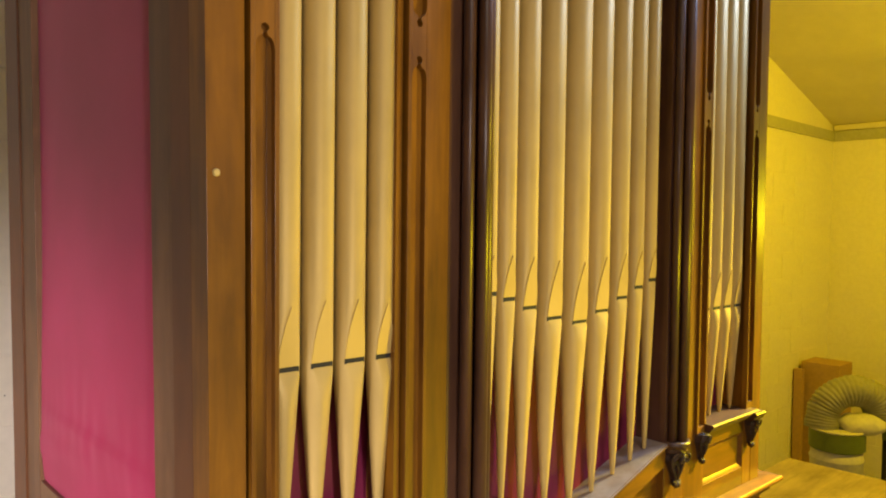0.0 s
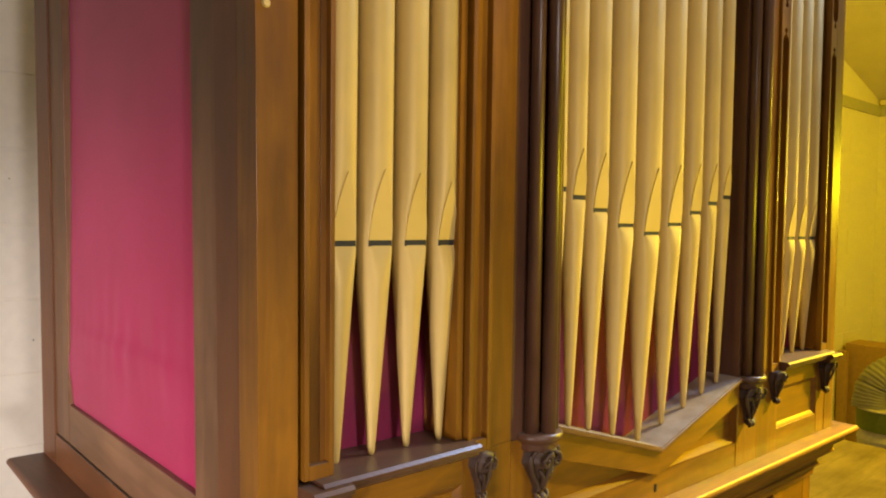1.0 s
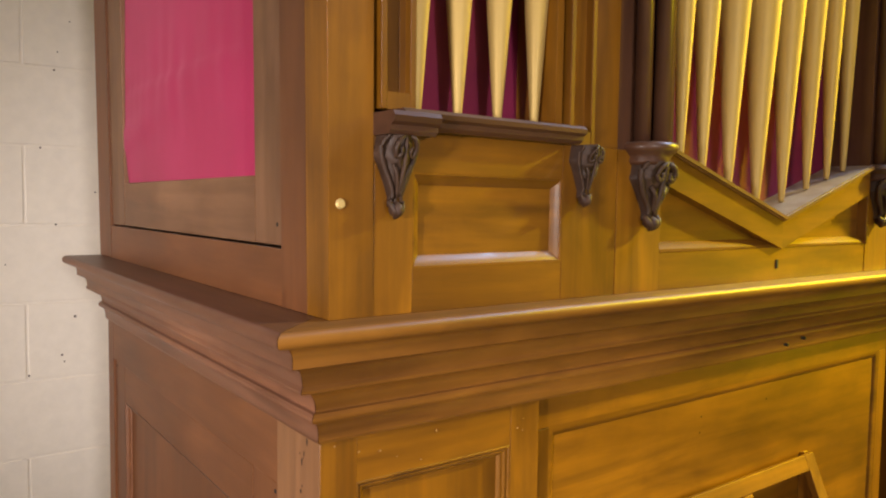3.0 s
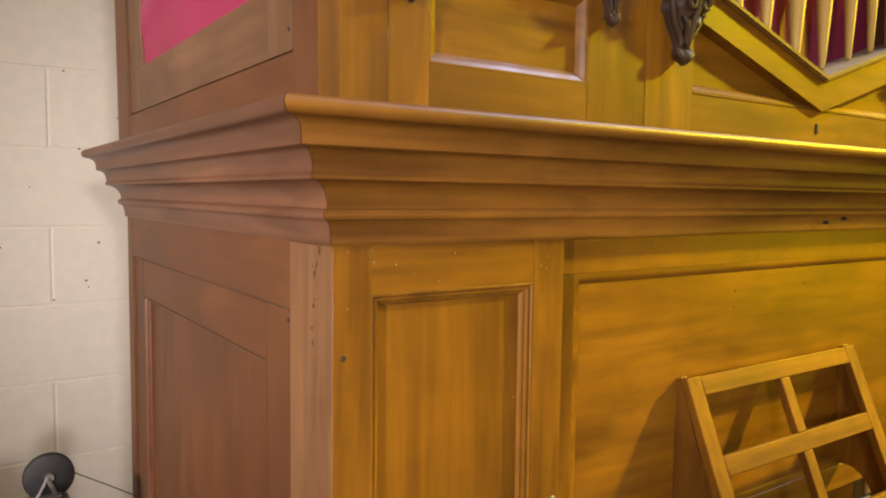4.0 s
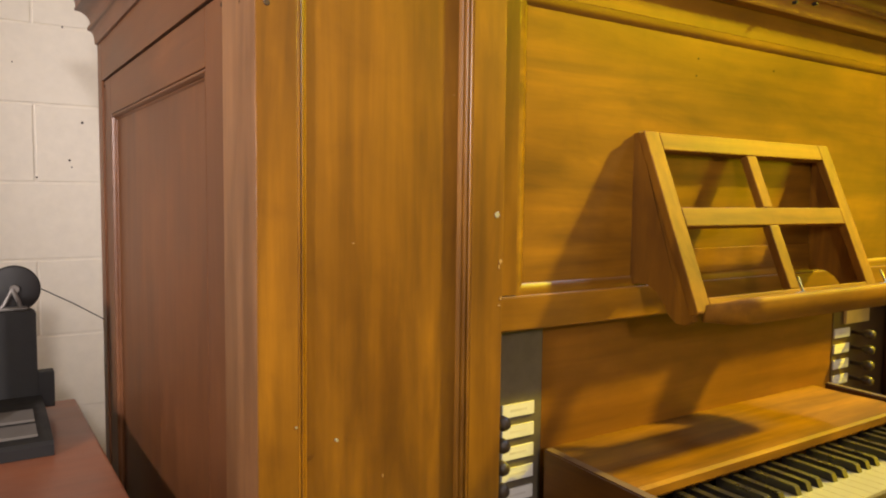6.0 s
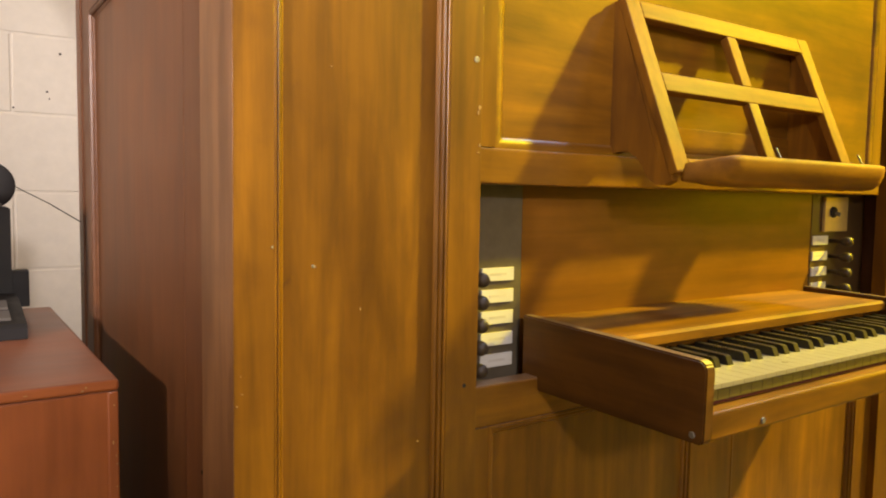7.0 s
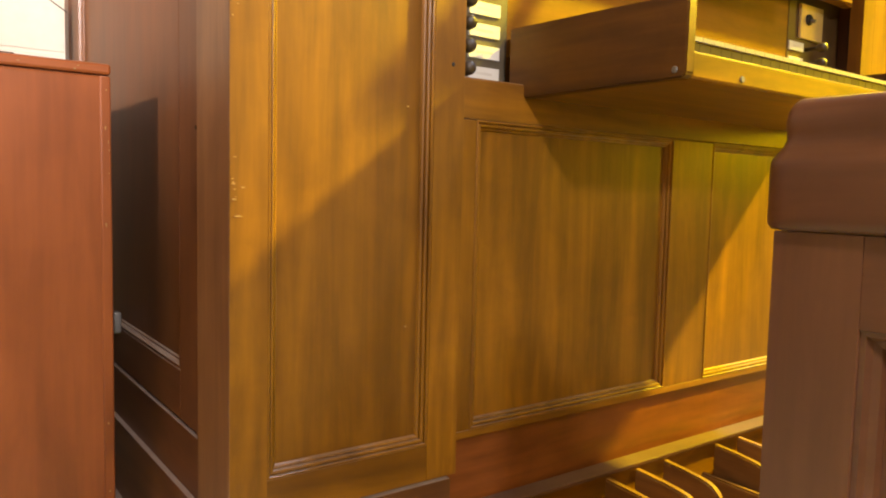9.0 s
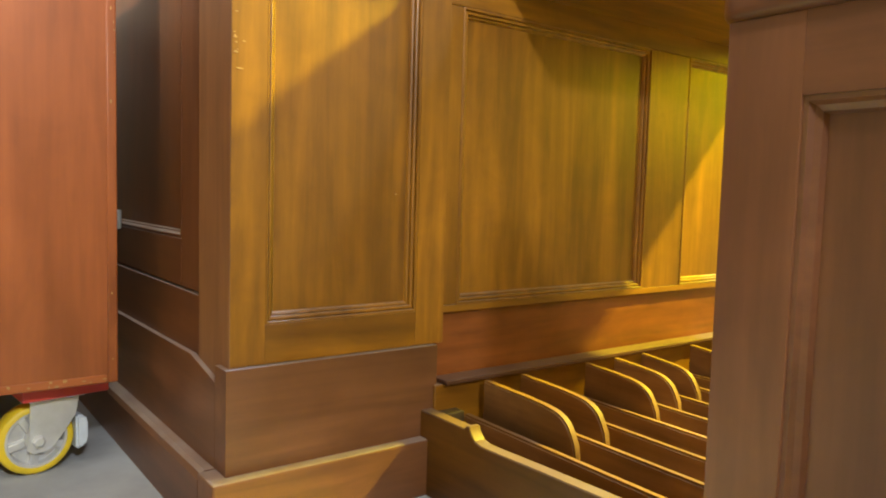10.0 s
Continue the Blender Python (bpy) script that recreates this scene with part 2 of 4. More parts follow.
def lathed(profile, cx=0, cy=0, cz=0, segments=24, axis="z", bm=None, caps=True):
    """A body of revolution: profile rows of (radius, height along the axis)."""
    bm = bm or bmesh.new()

    def at(r, h, a):
        c, s = r * math.cos(a), r * math.sin(a)
        p = {"z": (c, s, h), "x": (h, c, s), "y": (c, h, s)}[axis]
        return (cx + p[0], cy + p[1], cz + p[2])

    rings = [[bm.verts.new(at(max(r, 1e-5), h, 2 * math.pi * k / segments)) for k in range(segments)] for r, h in profile]
    for p, q in zip(rings, rings[1:]):
        for k in range(segments):
            bm.faces.new((p[k], p[(k + 1) % segments], q[(k + 1) % segments], q[k]))
    if caps:
        bm.faces.new(rings[0][::-1])
        bm.faces.new(rings[-1])
    bmesh.ops.recalc_face_normals(bm, faces=bm.faces)
    return bm


def front(y):
    return lambda u, v, d: (u, y + d, v)


def side(x):
    return lambda u, v, d: (x + d, u, v)


def moulded_frame(where, u0, u1, v0, v1, profile):
    """A mitred moulding round an opening: profile rows of (inset, depth)."""
    bm = bmesh.new()
    rings = [[bm.verts.new(where(u, v, d)) for u, v in ((u0 + i, v0 + i), (u1 - i, v0 + i), (u1 - i, v1 - i), (u0 + i, v1 - i))] for i, d in profile]
    for p, q in zip(rings, rings[1:]):
        for k in range(4):
            bm.faces.new((p[k], p[(k + 1) % 4], q[(k + 1) % 4], q[k]))
    bmesh.ops.recalc_face_normals(bm, faces=bm.faces)
    return bm


def tube(points, radius, segments=10, bm=None):
    """A round bar along a row of points."""
    bm = bm or bmesh.new()
    pts = [Vector(p) for p in points]
    rings = []
    for i, p in enumerate(pts):
        way = (pts[min(i + 1, len(pts) - 1)] - pts[max(i - 1, 0)]).normalized()
        up = Vector((0, 0, 1)) if abs(way.z) < 0.9 else Vector((1, 0, 0))
        a = way.cross(up).normalized()
        b = way.cross(a)
        r = radius[i] if isinstance(radius, (list, tuple)) else radius
        rings.append([bm.verts.new(p + r * (math.cos(t) * a + math.sin(t) * b)) for t in [2 * math.pi * k / segments for k in range(segments)]])
    for p, q in zip(rings, rings[1:]):
        for k in range(segments):
            bm.faces.new((p[k], p[(k + 1) % segments], q[(k + 1) % segments], q[k]))
    bm.faces.new(rings[0][::-1])
    bm.faces.new(rings[-1])
    bmesh.ops.recalc_face_normals(bm, faces=bm.faces)
    return bm


PANEL_MOULD = [(0.0, 0.006), (0.0, 0.0010), (0.0010, 0.0003), (0.0028, 0.0004), (0.0036, 0.0014), (0.0037, 0.0050), (0.0050, 0.0050), (0.0051, 0.0030), (0.0066, 0.0026), (0.0088, 0.0036), (0.0094, 0.0050), (0.0095, 0.0085), (0.0108, 0.0085), (0.0109, 0.0070), (0.0130, 0.0082), (0.0146, 0.0110), (0.0150, 0.0135)]

# ---- the room ----
BACK, RIGHT, LEFT, NEAR = 1.79, 7.47, -3.6, -4.4
FLOOR = 0.016
floor = tagged(linked("floor", boxed(LEFT - 0.2, RIGHT + 0.2, NEAR - 0.2, BACK + 0.2, -0.2, FLOOR, 0), CONCRETE), "grey trowelled concrete floor", "floor", kind="structure")
wall_back = tagged(linked("wall_back", boxed(LEFT - 0.2, RIGHT + 0.2, BACK + 0.0035, BACK + 0.2, 0, 6.2, 0), PAINTED), "cream-painted concrete block wall", "wall", kind="structure")
wall_right = tagged(linked("wall_right", boxed(RIGHT + 0.0035, RIGHT + 0.2, NEAR, BACK + 0.0035, 0, 6.2, 0), PAINTED), "painted concrete block wall with a grey band", "wall", kind="structure")
# left and near walls are unseen, set close to bounce light back
wall_left = tagged(linked("wall_left", boxed(LEFT - 0.2, LEFT, NEAR, BACK + 0.012, 0, 6.2, 0), PAINTED), "cream-painted concrete block wall", "wall", kind="structure")
wall_near = tagged(linked("wall_near", boxed(LEFT - 0.2, RIGHT + 0.2, NEAR - 0.2, NEAR, 0, 6.2, 0), PAINTED), "cream-painted concrete block wall", "wall", kind="structure")


def roof_z(x):
    return 3.45 + 0.291 * (RIGHT - x) if x > 0 else 3.45 + 0.291 * RIGHT + 0.291 * x


ceiling = tagged(linked("ceiling", extruded([(RIGHT + 0.2, NEAR, roof_z(RIGHT + 0.2)), (0, NEAR, roof_z(0.001)), (LEFT - 0.2, NEAR, roof_z(LEFT - 0.2)), (LEFT - 0.2, NEAR, 6.4), (RIGHT + 0.2, NEAR, 6.4)], (0, BACK + 0.15 - NEAR, 0)), CEILING), "sloping pale boarded ceiling", "ceiling", kind="structure")

# ---- the organ ----
organ = thing("pipe_organ", "small brown wooden chamber pipe organ with gold-painted front pipes", "pipe organ")
CX = 0.857
UX, UY = 0.014, -0.045       # the upper case: its left side and its front
LX, LY = 0.028, 0.0          # the lower case
BY = 1.015                   # the back of both
TOP = 3.55


def mirror(x):
    return 2 * CX - x


def board(name, x0, x1, y0, y1, z0, z1, grain, parent=None, bevel=0.0005, label="", mats=None):
    return part(name, boxed(x0, x1, y0, y1, z0, z1, bevel), (mats or WOOD)[grain], parent or organ, label)


def panelled(where, u0, u1, v0, v1, grain, parent=None, depth=0.013, mats=None, profile=None):
    """A recessed panel with its moulding."""
    bm = bmesh.new()
    a, b = where(u0 - 0.005, v0 - 0.005, depth - 0.001), where(u1 + 0.005, v1 + 0.005, depth + 0.008)
    boxed(min(a[0], b[0]), max(a[0], b[0]), min(a[1], b[1]), max(a[1], b[1]), a[2], b[2], 0, bm)
    p = part("panel", bm, (mats or WOOD)[grain], parent or organ)
    part("moulding", moulded_frame(where, u0, u1, v0, v1, profile or PANEL_MOULD), (mats or WOOD)[grain], p)
    return p


# lower case, front: two piers, and between them a wider centre set a little back
T = 0.03
f0 = front(LY)
X0, X1, CY = 0.354, 1.465, LY + 0.014
for a, b, c, d in ((LX, 0.073, 0.303, 0.353), (X1, 1.515, 1.640, mirror(LX))):
    board("stile", a, b, LY, LY + T, 0.232, 1.56, "z")
    board("stile", c, d, LY, LY + T, 0.232, 1.56, "z")
    board("rail", b, c, LY + 0.0005, LY + T, 1.503, 1.56, "x")
    board("rail", b, c, LY + 0.0005, LY + T, 0.232, 0.282, "x")
    panelled(f0, b, c, 0.282, 1.503, "z")
for a, b in ((LX, 0.353), (X1, mirror(LX))):
    left = a == LX
    board("plinth", a - (0.008 if left else -0.015), b + (-0.015 if left else 0.008), LY - 0.008, LY + T, 0.099, 0.231, "x", mats=MOULD)
    board("skirting", a - (0.03 if left else -0.028), b + (-0.028 if left else 0.03), LY - 0.026, LY + T, FLOOR, 0.099, "x", bevel=0.003, mats=MOULD)
fc = front(CY)
board("rail", X0, X1, CY + 0.001, CY + T, 1.508, 1.56, "x")
board("rail", X0, 1.437, CY - 0.001, CY + T, 1.060, 1.108, "x", bevel=0.003)
board("stile", 1.4375, X1, CY + 0.012, CY + T, 1.060, 1.507, "z")
board("stile", X0, 0.388, CY + 0.001, CY + T, 1.109, 1.507, "z")
board("stile", 1.402, 1.437, CY + 0.001, CY + T, 1.109, 1.507, "z")
panelled(fc, 0.388, 1.402, 1.108, 1.508, "x", depth=0.0085, profile=[(0.0, 0.0014), (0.003, 0.0016), (0.007, 0.0026), (0.012, 0.0050), (0.0155, 0.0076), (0.0165, 0.0088)])
board("rail", X0, X1, CY + 0.001, CY + T, 0.729, 0.787, "x", bevel=0.003)
board("rail", X0, X1, CY + 0.001, CY + T, 0.273, 0.284, "x", bevel=0.001)
for a, b in ((X0, 0.388), (0.834, 0.950), (1.400, X1)):
    board("stile", a, b, CY + 0.0015, CY + T, 0.2845, 0.7285, "z")
panelled(fc, 0.388, 0.834, 0.284, 0.729, "z")
panelled(fc, 0.950, 1.400, 0.284, 0.729, "z")
part("kick_board", boxed(X0 - 0.02, X1 + 0.02, CY + 0.010, CY + 0.03, 0.1, 0.273), RED_KICK, organ, "reddish unfaded kick board")

# lower case, left side and the plain right side
part("stile", boxed(LX - 0.0008, LX + 0.02, LY + 0.0008, 0.112, 0.10, 1.5555, 0.0006), WORN_LIT, organ, "worn corner stile with the light on it painted paler")
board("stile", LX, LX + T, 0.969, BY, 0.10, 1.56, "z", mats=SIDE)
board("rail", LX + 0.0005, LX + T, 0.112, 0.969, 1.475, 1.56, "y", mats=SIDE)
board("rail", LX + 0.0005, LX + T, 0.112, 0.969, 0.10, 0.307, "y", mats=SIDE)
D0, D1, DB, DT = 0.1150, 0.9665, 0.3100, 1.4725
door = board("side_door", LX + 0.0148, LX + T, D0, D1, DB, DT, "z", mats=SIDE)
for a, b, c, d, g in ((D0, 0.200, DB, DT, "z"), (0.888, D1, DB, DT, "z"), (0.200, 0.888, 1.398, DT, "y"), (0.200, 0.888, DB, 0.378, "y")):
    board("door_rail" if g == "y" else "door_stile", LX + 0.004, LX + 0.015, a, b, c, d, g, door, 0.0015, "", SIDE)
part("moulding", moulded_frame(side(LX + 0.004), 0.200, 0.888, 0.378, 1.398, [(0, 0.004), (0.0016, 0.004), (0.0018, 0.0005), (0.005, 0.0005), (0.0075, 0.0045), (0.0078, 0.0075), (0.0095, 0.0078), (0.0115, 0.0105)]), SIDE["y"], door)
part("plinth", extruded([(LX - 0.008, y, z) for y, z in ((LY + T, 0.099), (LY + T, 0.209), (0.124, 0.228), (BY, 0.222), (BY, 0.099))], (0.0078, 0, 0)), MOULD["y"], organ)
part("skirting", extruded([(x, LY + T, z) for x, z in ((LX + T, FLOOR), (LX - 0.03, FLOOR), (LX - 0.0295, 0.088), (LX - 0.026, 0.096), (LX - 0.020, 0.099), (LX + T, 0.099))], (0, BY - LY - T, 0)), MOULD["y"], organ)
part("catch", boxed(LX - 0.008, LX + 0.004, 0.535, 0.560, 0.372, 0.408, 0.003), DULL, organ, "small grey metal catch on the side door")
board("side_board", mirror(LX) - T, mirror(LX), LY + T, BY, FLOOR, 1.56, "z")
board("back_board", LX + T, mirror(LX) - T, BY - 0.02, BY, FLOOR, TOP, "z")

# the cornice between the two cases
def cove(o0, z0, o1, z1, n=7):
    """A hollow that leaves (o0, z0) upright and comes out level at (o1, z1)."""
    return [(o1 - (o1 - o0) * math.cos(a), z0 + (z1 - z0) * math.sin(a)) for a in [math.pi / 2 * k / n for k in range(n + 1)]]


CORNICE = [(0.0, 1.556), (0.004, 1.5565), (0.0055, 1.560)] + cove(0.0055, 1.5615, 0.0150, 1.5835) + [(0.0175, 1.5842), (0.0192, 1.5870), (0.0192, 1.5905), (0.0172, 1.5938), (0.0130, 1.5950)]
CORNICE += cove(0.0125, 1.5965, 0.0415, 1.6235) + [(0.0432, 1.6245), (0.0436, 1.6275), (0.0420, 1.6305)] + cove(0.0412, 1.6315, 0.0550, 1.6535) + [(0.0590, 1.6542), (0.0610, 1.6552), (0.0612, 1.6640)]
CORNICE += cove(0.0615, 1.6650, 0.0790, 1.6795) + [(0.0805 + 0.0083 * math.sin(a), 1.6882 - 0.0083 * math.cos(a)) for a in [math.radians(d) for d in range(6, 190, 13)]] + [(0.0745, 1.6968)]


def cornice_run(k):
    """One of the three mitred lengths, with a hair's gap at the mitre."""
    g = 0.0005
    bm = bmesh.new()
    rings = []
    for o, z in CORNICE + [(-0.05, 1.6965), (-0.05, 1.552)]:
        ends = (((LX - o, BY, z), (LX - o, LY - o + g, z)), ((LX - o + g, LY - o, z), (mirror(LX) + o - g, LY - o, z)), ((mirror(LX) + o, LY - o + g, z), (mirror(LX) + o, BY, z)))[k]
        rings.append([bm.verts.new(p) for p in ends])
    n = len(rings)
    for i in range(n):
        p, q = rings[i], rings[(i + 1) % n]
        bm.faces.new((p[0], p[1], q[1], q[0]))
    bm.faces.new([r[0] for r in rings])
    bm.faces.new([r[1] for r in rings][::-1])
    bmesh.ops.recalc_face_normals(bm, faces=bm.faces)
    return bm


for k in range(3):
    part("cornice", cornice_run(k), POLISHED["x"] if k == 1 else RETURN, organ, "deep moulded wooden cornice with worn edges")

# upper case, front
u0 = front(UY)
for sx in (lambda a, b: (a, b), lambda a, b: (mirror(b), mirror(a))):
    a, b = sx(UX, 0.066)
    board("stile", a, b, UY, UY + 0.05, 1.697, TOP, "z")
    a, b = sx(0.066, 0.115)
    board("stile", a, b, UY + 0.001, UY + 0.03, 1.697, 1.893, "z")
    a, b = sx(0.343, 0.4445)
    board("stile", a, b, UY + 0.001, UY + 0.03, 1.697, 1.893, "z")
    a, b = sx(0.392, 0.4445)
    board("stile", a, b, UY + 0.001, UY + 0.03, 1.893, TOP, "z")
    a, b = sx(0.115, 0.343)
    board("rail", a, b, UY + 0.0015, UY + 0.03, 1.697, 1.746, "x")
    board("rail", a, b, UY + 0.0015, UY + 0.03, 1.850, 1.893, "x")
    panelled(u0, a, b, 1.746, 1.850, "x", depth=0.0115, profile=[(0.0, 0.006), (0.0, 0.0012), (0.0022, 0.0014), (0.0026, 0.0030), (0.005, 0.0042), (0.009, 0.0070), (0.0125, 0.0098), (0.0145, 0.0118)])
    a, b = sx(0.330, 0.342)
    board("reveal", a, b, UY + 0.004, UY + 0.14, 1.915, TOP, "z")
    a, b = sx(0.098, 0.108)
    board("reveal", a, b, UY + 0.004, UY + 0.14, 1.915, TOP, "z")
    # the shelf under the pipe feet
    a, b = sx(0.084, 0.352)
    shelf = extruded([(a, UY - p, z) for p, z in ((-0.13, 1.893), (0.018, 1.893), (0.024, 1.897), (0.024, 1.902), (0.030, 1.905), (0.031, 1.910), (0.026, 1.914), (-0.13, 1.914))], (b - a, 0, 0))
    part("shelf", shelf, DARK["x"], organ, "dark moulded shelf under the pipe feet")


def pilaster(x0, x1, z0, parent):
    """A slotted strip: each slot ends in a pointed head below a round eye, as fretwork cut through the board."""
    w = x1 - x0
    bm = bmesh.new()
    y0, y1 = UY - 0.006, UY + 0.010
    edge = w * 0.17
    boxed(x0, x0 + edge, y0, y1, z0, TOP, 0.0012, bm)
    boxed(x1 - edge, x1, y0, y1, z0, TOP, 0.0012, bm)
    boxed(x0 + edge, x1 - edge, y0 + 0.0005, y1, z0, z0 + 0.018, 0, bm)
    mid, r = (x0 + x1) / 2, w / 2 - edge
    eye, zl, zu = 0.42 * r, 2.700, 2.7475

    def head(s, z, up):
        """Half of a slot's end: the wall, a rounded shoulder, a narrow neck and the round eye."""
        pts = [(1.0, -0.036), (0.97, -0.030), (0.86, -0.024), (0.62, -0.0195), (0.40, -0.018), (0.24, -0.0155), (0.20, -0.0125)]
        pts = [(mid + s * r * u, z + up * v) for u, v in pts]
        return pts + [(mid + s * eye * math.cos(a), z - up * 0.006 + up * eye * math.sin(a)) for a in [math.radians(-58 + 148 * k / 8) for k in range(9)]]

    for s in (-1, 1):
        low = head(s, zl, 1)
        high = head(s, zu, -1)
        extruded([(x, y0 + 0.0005, z) for x, z in low + high[::-1]], (0, y1 - y0 - 0.001, 0), bm)
        pts = head(s, TOP - 0.1, 1) + [(mid, TOP), (mid + s * r, TOP)]
        extruded([(x, y0 + 0.0005, z) for x, z in pts], (0, y1 - y0 - 0.001, 0), bm)
    p = part("pilaster", bm, WOOD["z"], parent, "fretted pilaster strip")
    part("backing", boxed(x0 + edge - 0.001, x1 - edge + 0.001, y1 - 0.004, y1 + 0.006, z0, TOP, 0), WOOD["z"], p)
    return p


for sx in (lambda a, b: (a, b), lambda a, b: (mirror(b), mirror(a))):
    pilaster(*sx(0.070, 0.113), 1.914, organ)
    pilaster(*sx(0.346, 0.392), 1.893, organ)


def corbel(x, top, h, w, d, seed=0):
    """A carved leaf bracket: a tapering core, scrolled ribs, curling leaf tips and a bud below."""
    bm = bmesh.new()
    rows, cols = 22, 14
    rnd = random.Random(seed)

    def half(s):
        return w * (0.48 - 0.05 * math.cos(s * 9) if s < 0.25 else 0.48 - 0.44 * min(1, (s - 0.25) / 0.5) ** 0.8 + 0.05) if s < 0.76 else w * 0.10

    def depth(s):
        return d * (1.0 - 0.62 * min(1, s / 0.75))

    grid = []
    for i in range(rows + 1):
        s = 0.86 * i / rows
        row = []
        for j in range(cols + 1):
            p = math.pi * j / cols
            n = 1 + 0.25 * noise.noise(Vector((math.cos(p) * 4, s * 11, seed)))
            row.append(bm.verts.new((x - half(s) * math.cos(p), UY + 0.002 - 0.90 * depth(s) * math.sin(p) * n, top - h * s)))
        grid.append(row)
    for p, q in zip(grid, grid[1:]):
        for j in range(cols):
            bm.faces.new((p[j], p[j + 1], q[j + 1], q[j]))
    bm.faces.new(grid[0])
    bm.faces.new(grid[-1][::-1])

    def rib(pts, r):
        path = []
        for u, s, f in pts:
            path.append((x + u * w + rnd.uniform(-0.012, 0.012) * w, UY - depth(s) * f * (1 + rnd.uniform(-0.08, 0.08)), top - h * s))
        fine = []
        for k in range(len(path) - 1):
            for m in range(4):
                fine.append(Vector(path[k]).lerp(Vector(path[k + 1]), m / 4))
        fine.append(Vector(path[-1]))
        for _ in range(2):
            fine = [fine[0]] + [(fine[k - 1] + 2 * fine[k] + fine[k + 1]) / 4 for k in range(1, len(fine) - 1)] + [fine[-1]]
        n = len(fine)
        tube(fine, [r * (0.55 + 0.6 * math.sin(math.pi * (0.15 + 0.8 * k / n))) for k in range(n)], 7, bm)

    r = 0.062 * w
    for s in (-1, 1):
        rib([(s * 0.34, 0.02, 0.6), (s * 0.50, 0.12, 0.5), (s * 0.47, 0.27, 0.5), (s * 0.33, 0.45, 0.55), (s * 0.16, 0.62, 0.7), (s * 0.10, 0.74, 0.8), (s * 0.19, 0.82, 0.7)], r)
        rib([(s * 0.08, 0.04, 0.95), (s * 0.22, 0.08, 1.0), (s * 0.30, 0.19, 0.95), (s * 0.22, 0.29, 0.98), (s * 0.12, 0.24, 1.0), (s * 0.16, 0.17, 1.02)], r * 0.8)
        rib([(s * 0.24, 0.36, 0.8), (s * 0.14, 0.47, 0.95), (s * 0.06, 0.62, 0.95), (s * 0.04, 0.72, 0.95)], r * 0.8)
        rib([(s * 0.20, 0.79, 0.7), (s * 0.17, 0.86, 1.0), (s * 0.08, 0.93, 1.1), (s * 0.02, 0.99, 0.6)], r * 0.95)
    rib([(0, 0.05, 0.9), (0.01, 0.3, 1.05), (0, 0.55, 1.05), (0, 0.75, 1.0)], r * 0.8)
    bmesh.ops.create_icosphere(bm, subdivisions=2, radius=1, matrix=Matrix.LocRotScale((x, UY - d * 0.28, top - h * 0.89), None, (w * 0.15, d * 0.30, h * 0.10)))
    bmesh.ops.recalc_face_normals(bm, faces=bm.faces)
    return part("corbel", bm, CARVED, organ, "dark carved acanthus bracket", True)


for x, w, h, top in ((0.086, 0.043, 0.088, 1.888), (0.372, 0.038, 0.078, 1.893)):
    for c in (x, mirror(x)):
        corbel(c, top, h, w, 0.036, int(c * 100))


for a, b in ((0.064, 0.122), (mirror(0.122), mirror(0.064))):
    ret = extruded([(a, UY - p, z) for p, z in ((-0.02, 1.886), (0.030, 1.886), (0.034, 1.890), (0.034, 1.895), (0.040, 1.898), (0.042, 1.904), (0.038, 1.909), (-0.02, 1.909))], (b - a, 0, 0))
    part("shelf_return", ret, DARK["x"], organ)


def column_cluster(x):
    c = part("column_cap", lathed([(0.0, 1.873), (0.031, 1.873), (0.035, 1.878), (0.033, 1.884), (0.038, 1.889), (0.043, 1.893), (0.044, 1.898), (0.042, 1.902), (0.039, 1.904), (0.0, 1.904)], x, UY, 0, 36), DARK["x"], organ, "dark turned capital under three colonnettes", True)
    for dx, dy, r in ((-0.024, -0.012, 0.0115), (0.0, -0.026, 0.0125), (0.024, -0.012, 0.0115)):
        part("colonnette", lathed([(r, 1.904), (r, TOP)], x + dx, UY + dy, 0, 18), DARK["z"], c, smooth=True)
    corbel(x, 1.878, 0.094, 0.066, 0.042, int(x * 100))


for x in (0.503, mirror(0.503)):
    column_cluster(x)

# centre bay: stiles, the V-shaped shelf and the panel under it
for a, b in ((0.4455, 0.540), (mirror(0.540), mirror(0.4455))):
    board("stile", a, b, UY + 0.0005, UY + 0.03, 1.697, 1.893, "z")
for a, b in ((0.4455, 0.487), (mirror(0.487), mirror(0.4455))):
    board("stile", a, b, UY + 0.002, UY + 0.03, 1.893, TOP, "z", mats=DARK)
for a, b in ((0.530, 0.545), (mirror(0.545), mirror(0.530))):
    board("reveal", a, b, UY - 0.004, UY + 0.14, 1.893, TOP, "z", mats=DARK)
board("rail", 0.541, mirror(0.541), UY + 0.0015, UY + 0.03, 1.697, 1.752, "x")
VX, VZ, VM = 0.548, 1.902, 1.806
for s in (1, -1):
    xa, xm = (VX, CX) if s > 0 else (mirror(VX), CX)
    band = extruded([(xa, UY - 0.007, VZ - 0.010), (xm, UY - 0.007, VM - 0.010), (xm, UY - 0.007, VM - 0.056), (xa, UY - 0.007, VZ - 0.056)], (0, 0.03, 0))
    part("shelf_front", band, WOOD["x"], organ)
    top = bmesh.new()
    for y0, y1, t0, t1 in ((UY - 0.011, 0.06, 0.0, 0.010), (UY - 0.0145, UY - 0.011, 0.002, 0.0075)):
        extruded([(xa, y0, VZ - t0), (xm, y0, VM - t0), (xm, y0, VM - t1), (xa, y0, VZ - t1)], (0, y1 - y0, 0), top)
    part("shelf", top, DUSTY, organ, "dusty sloping moulded shelf board under the middle pipes")
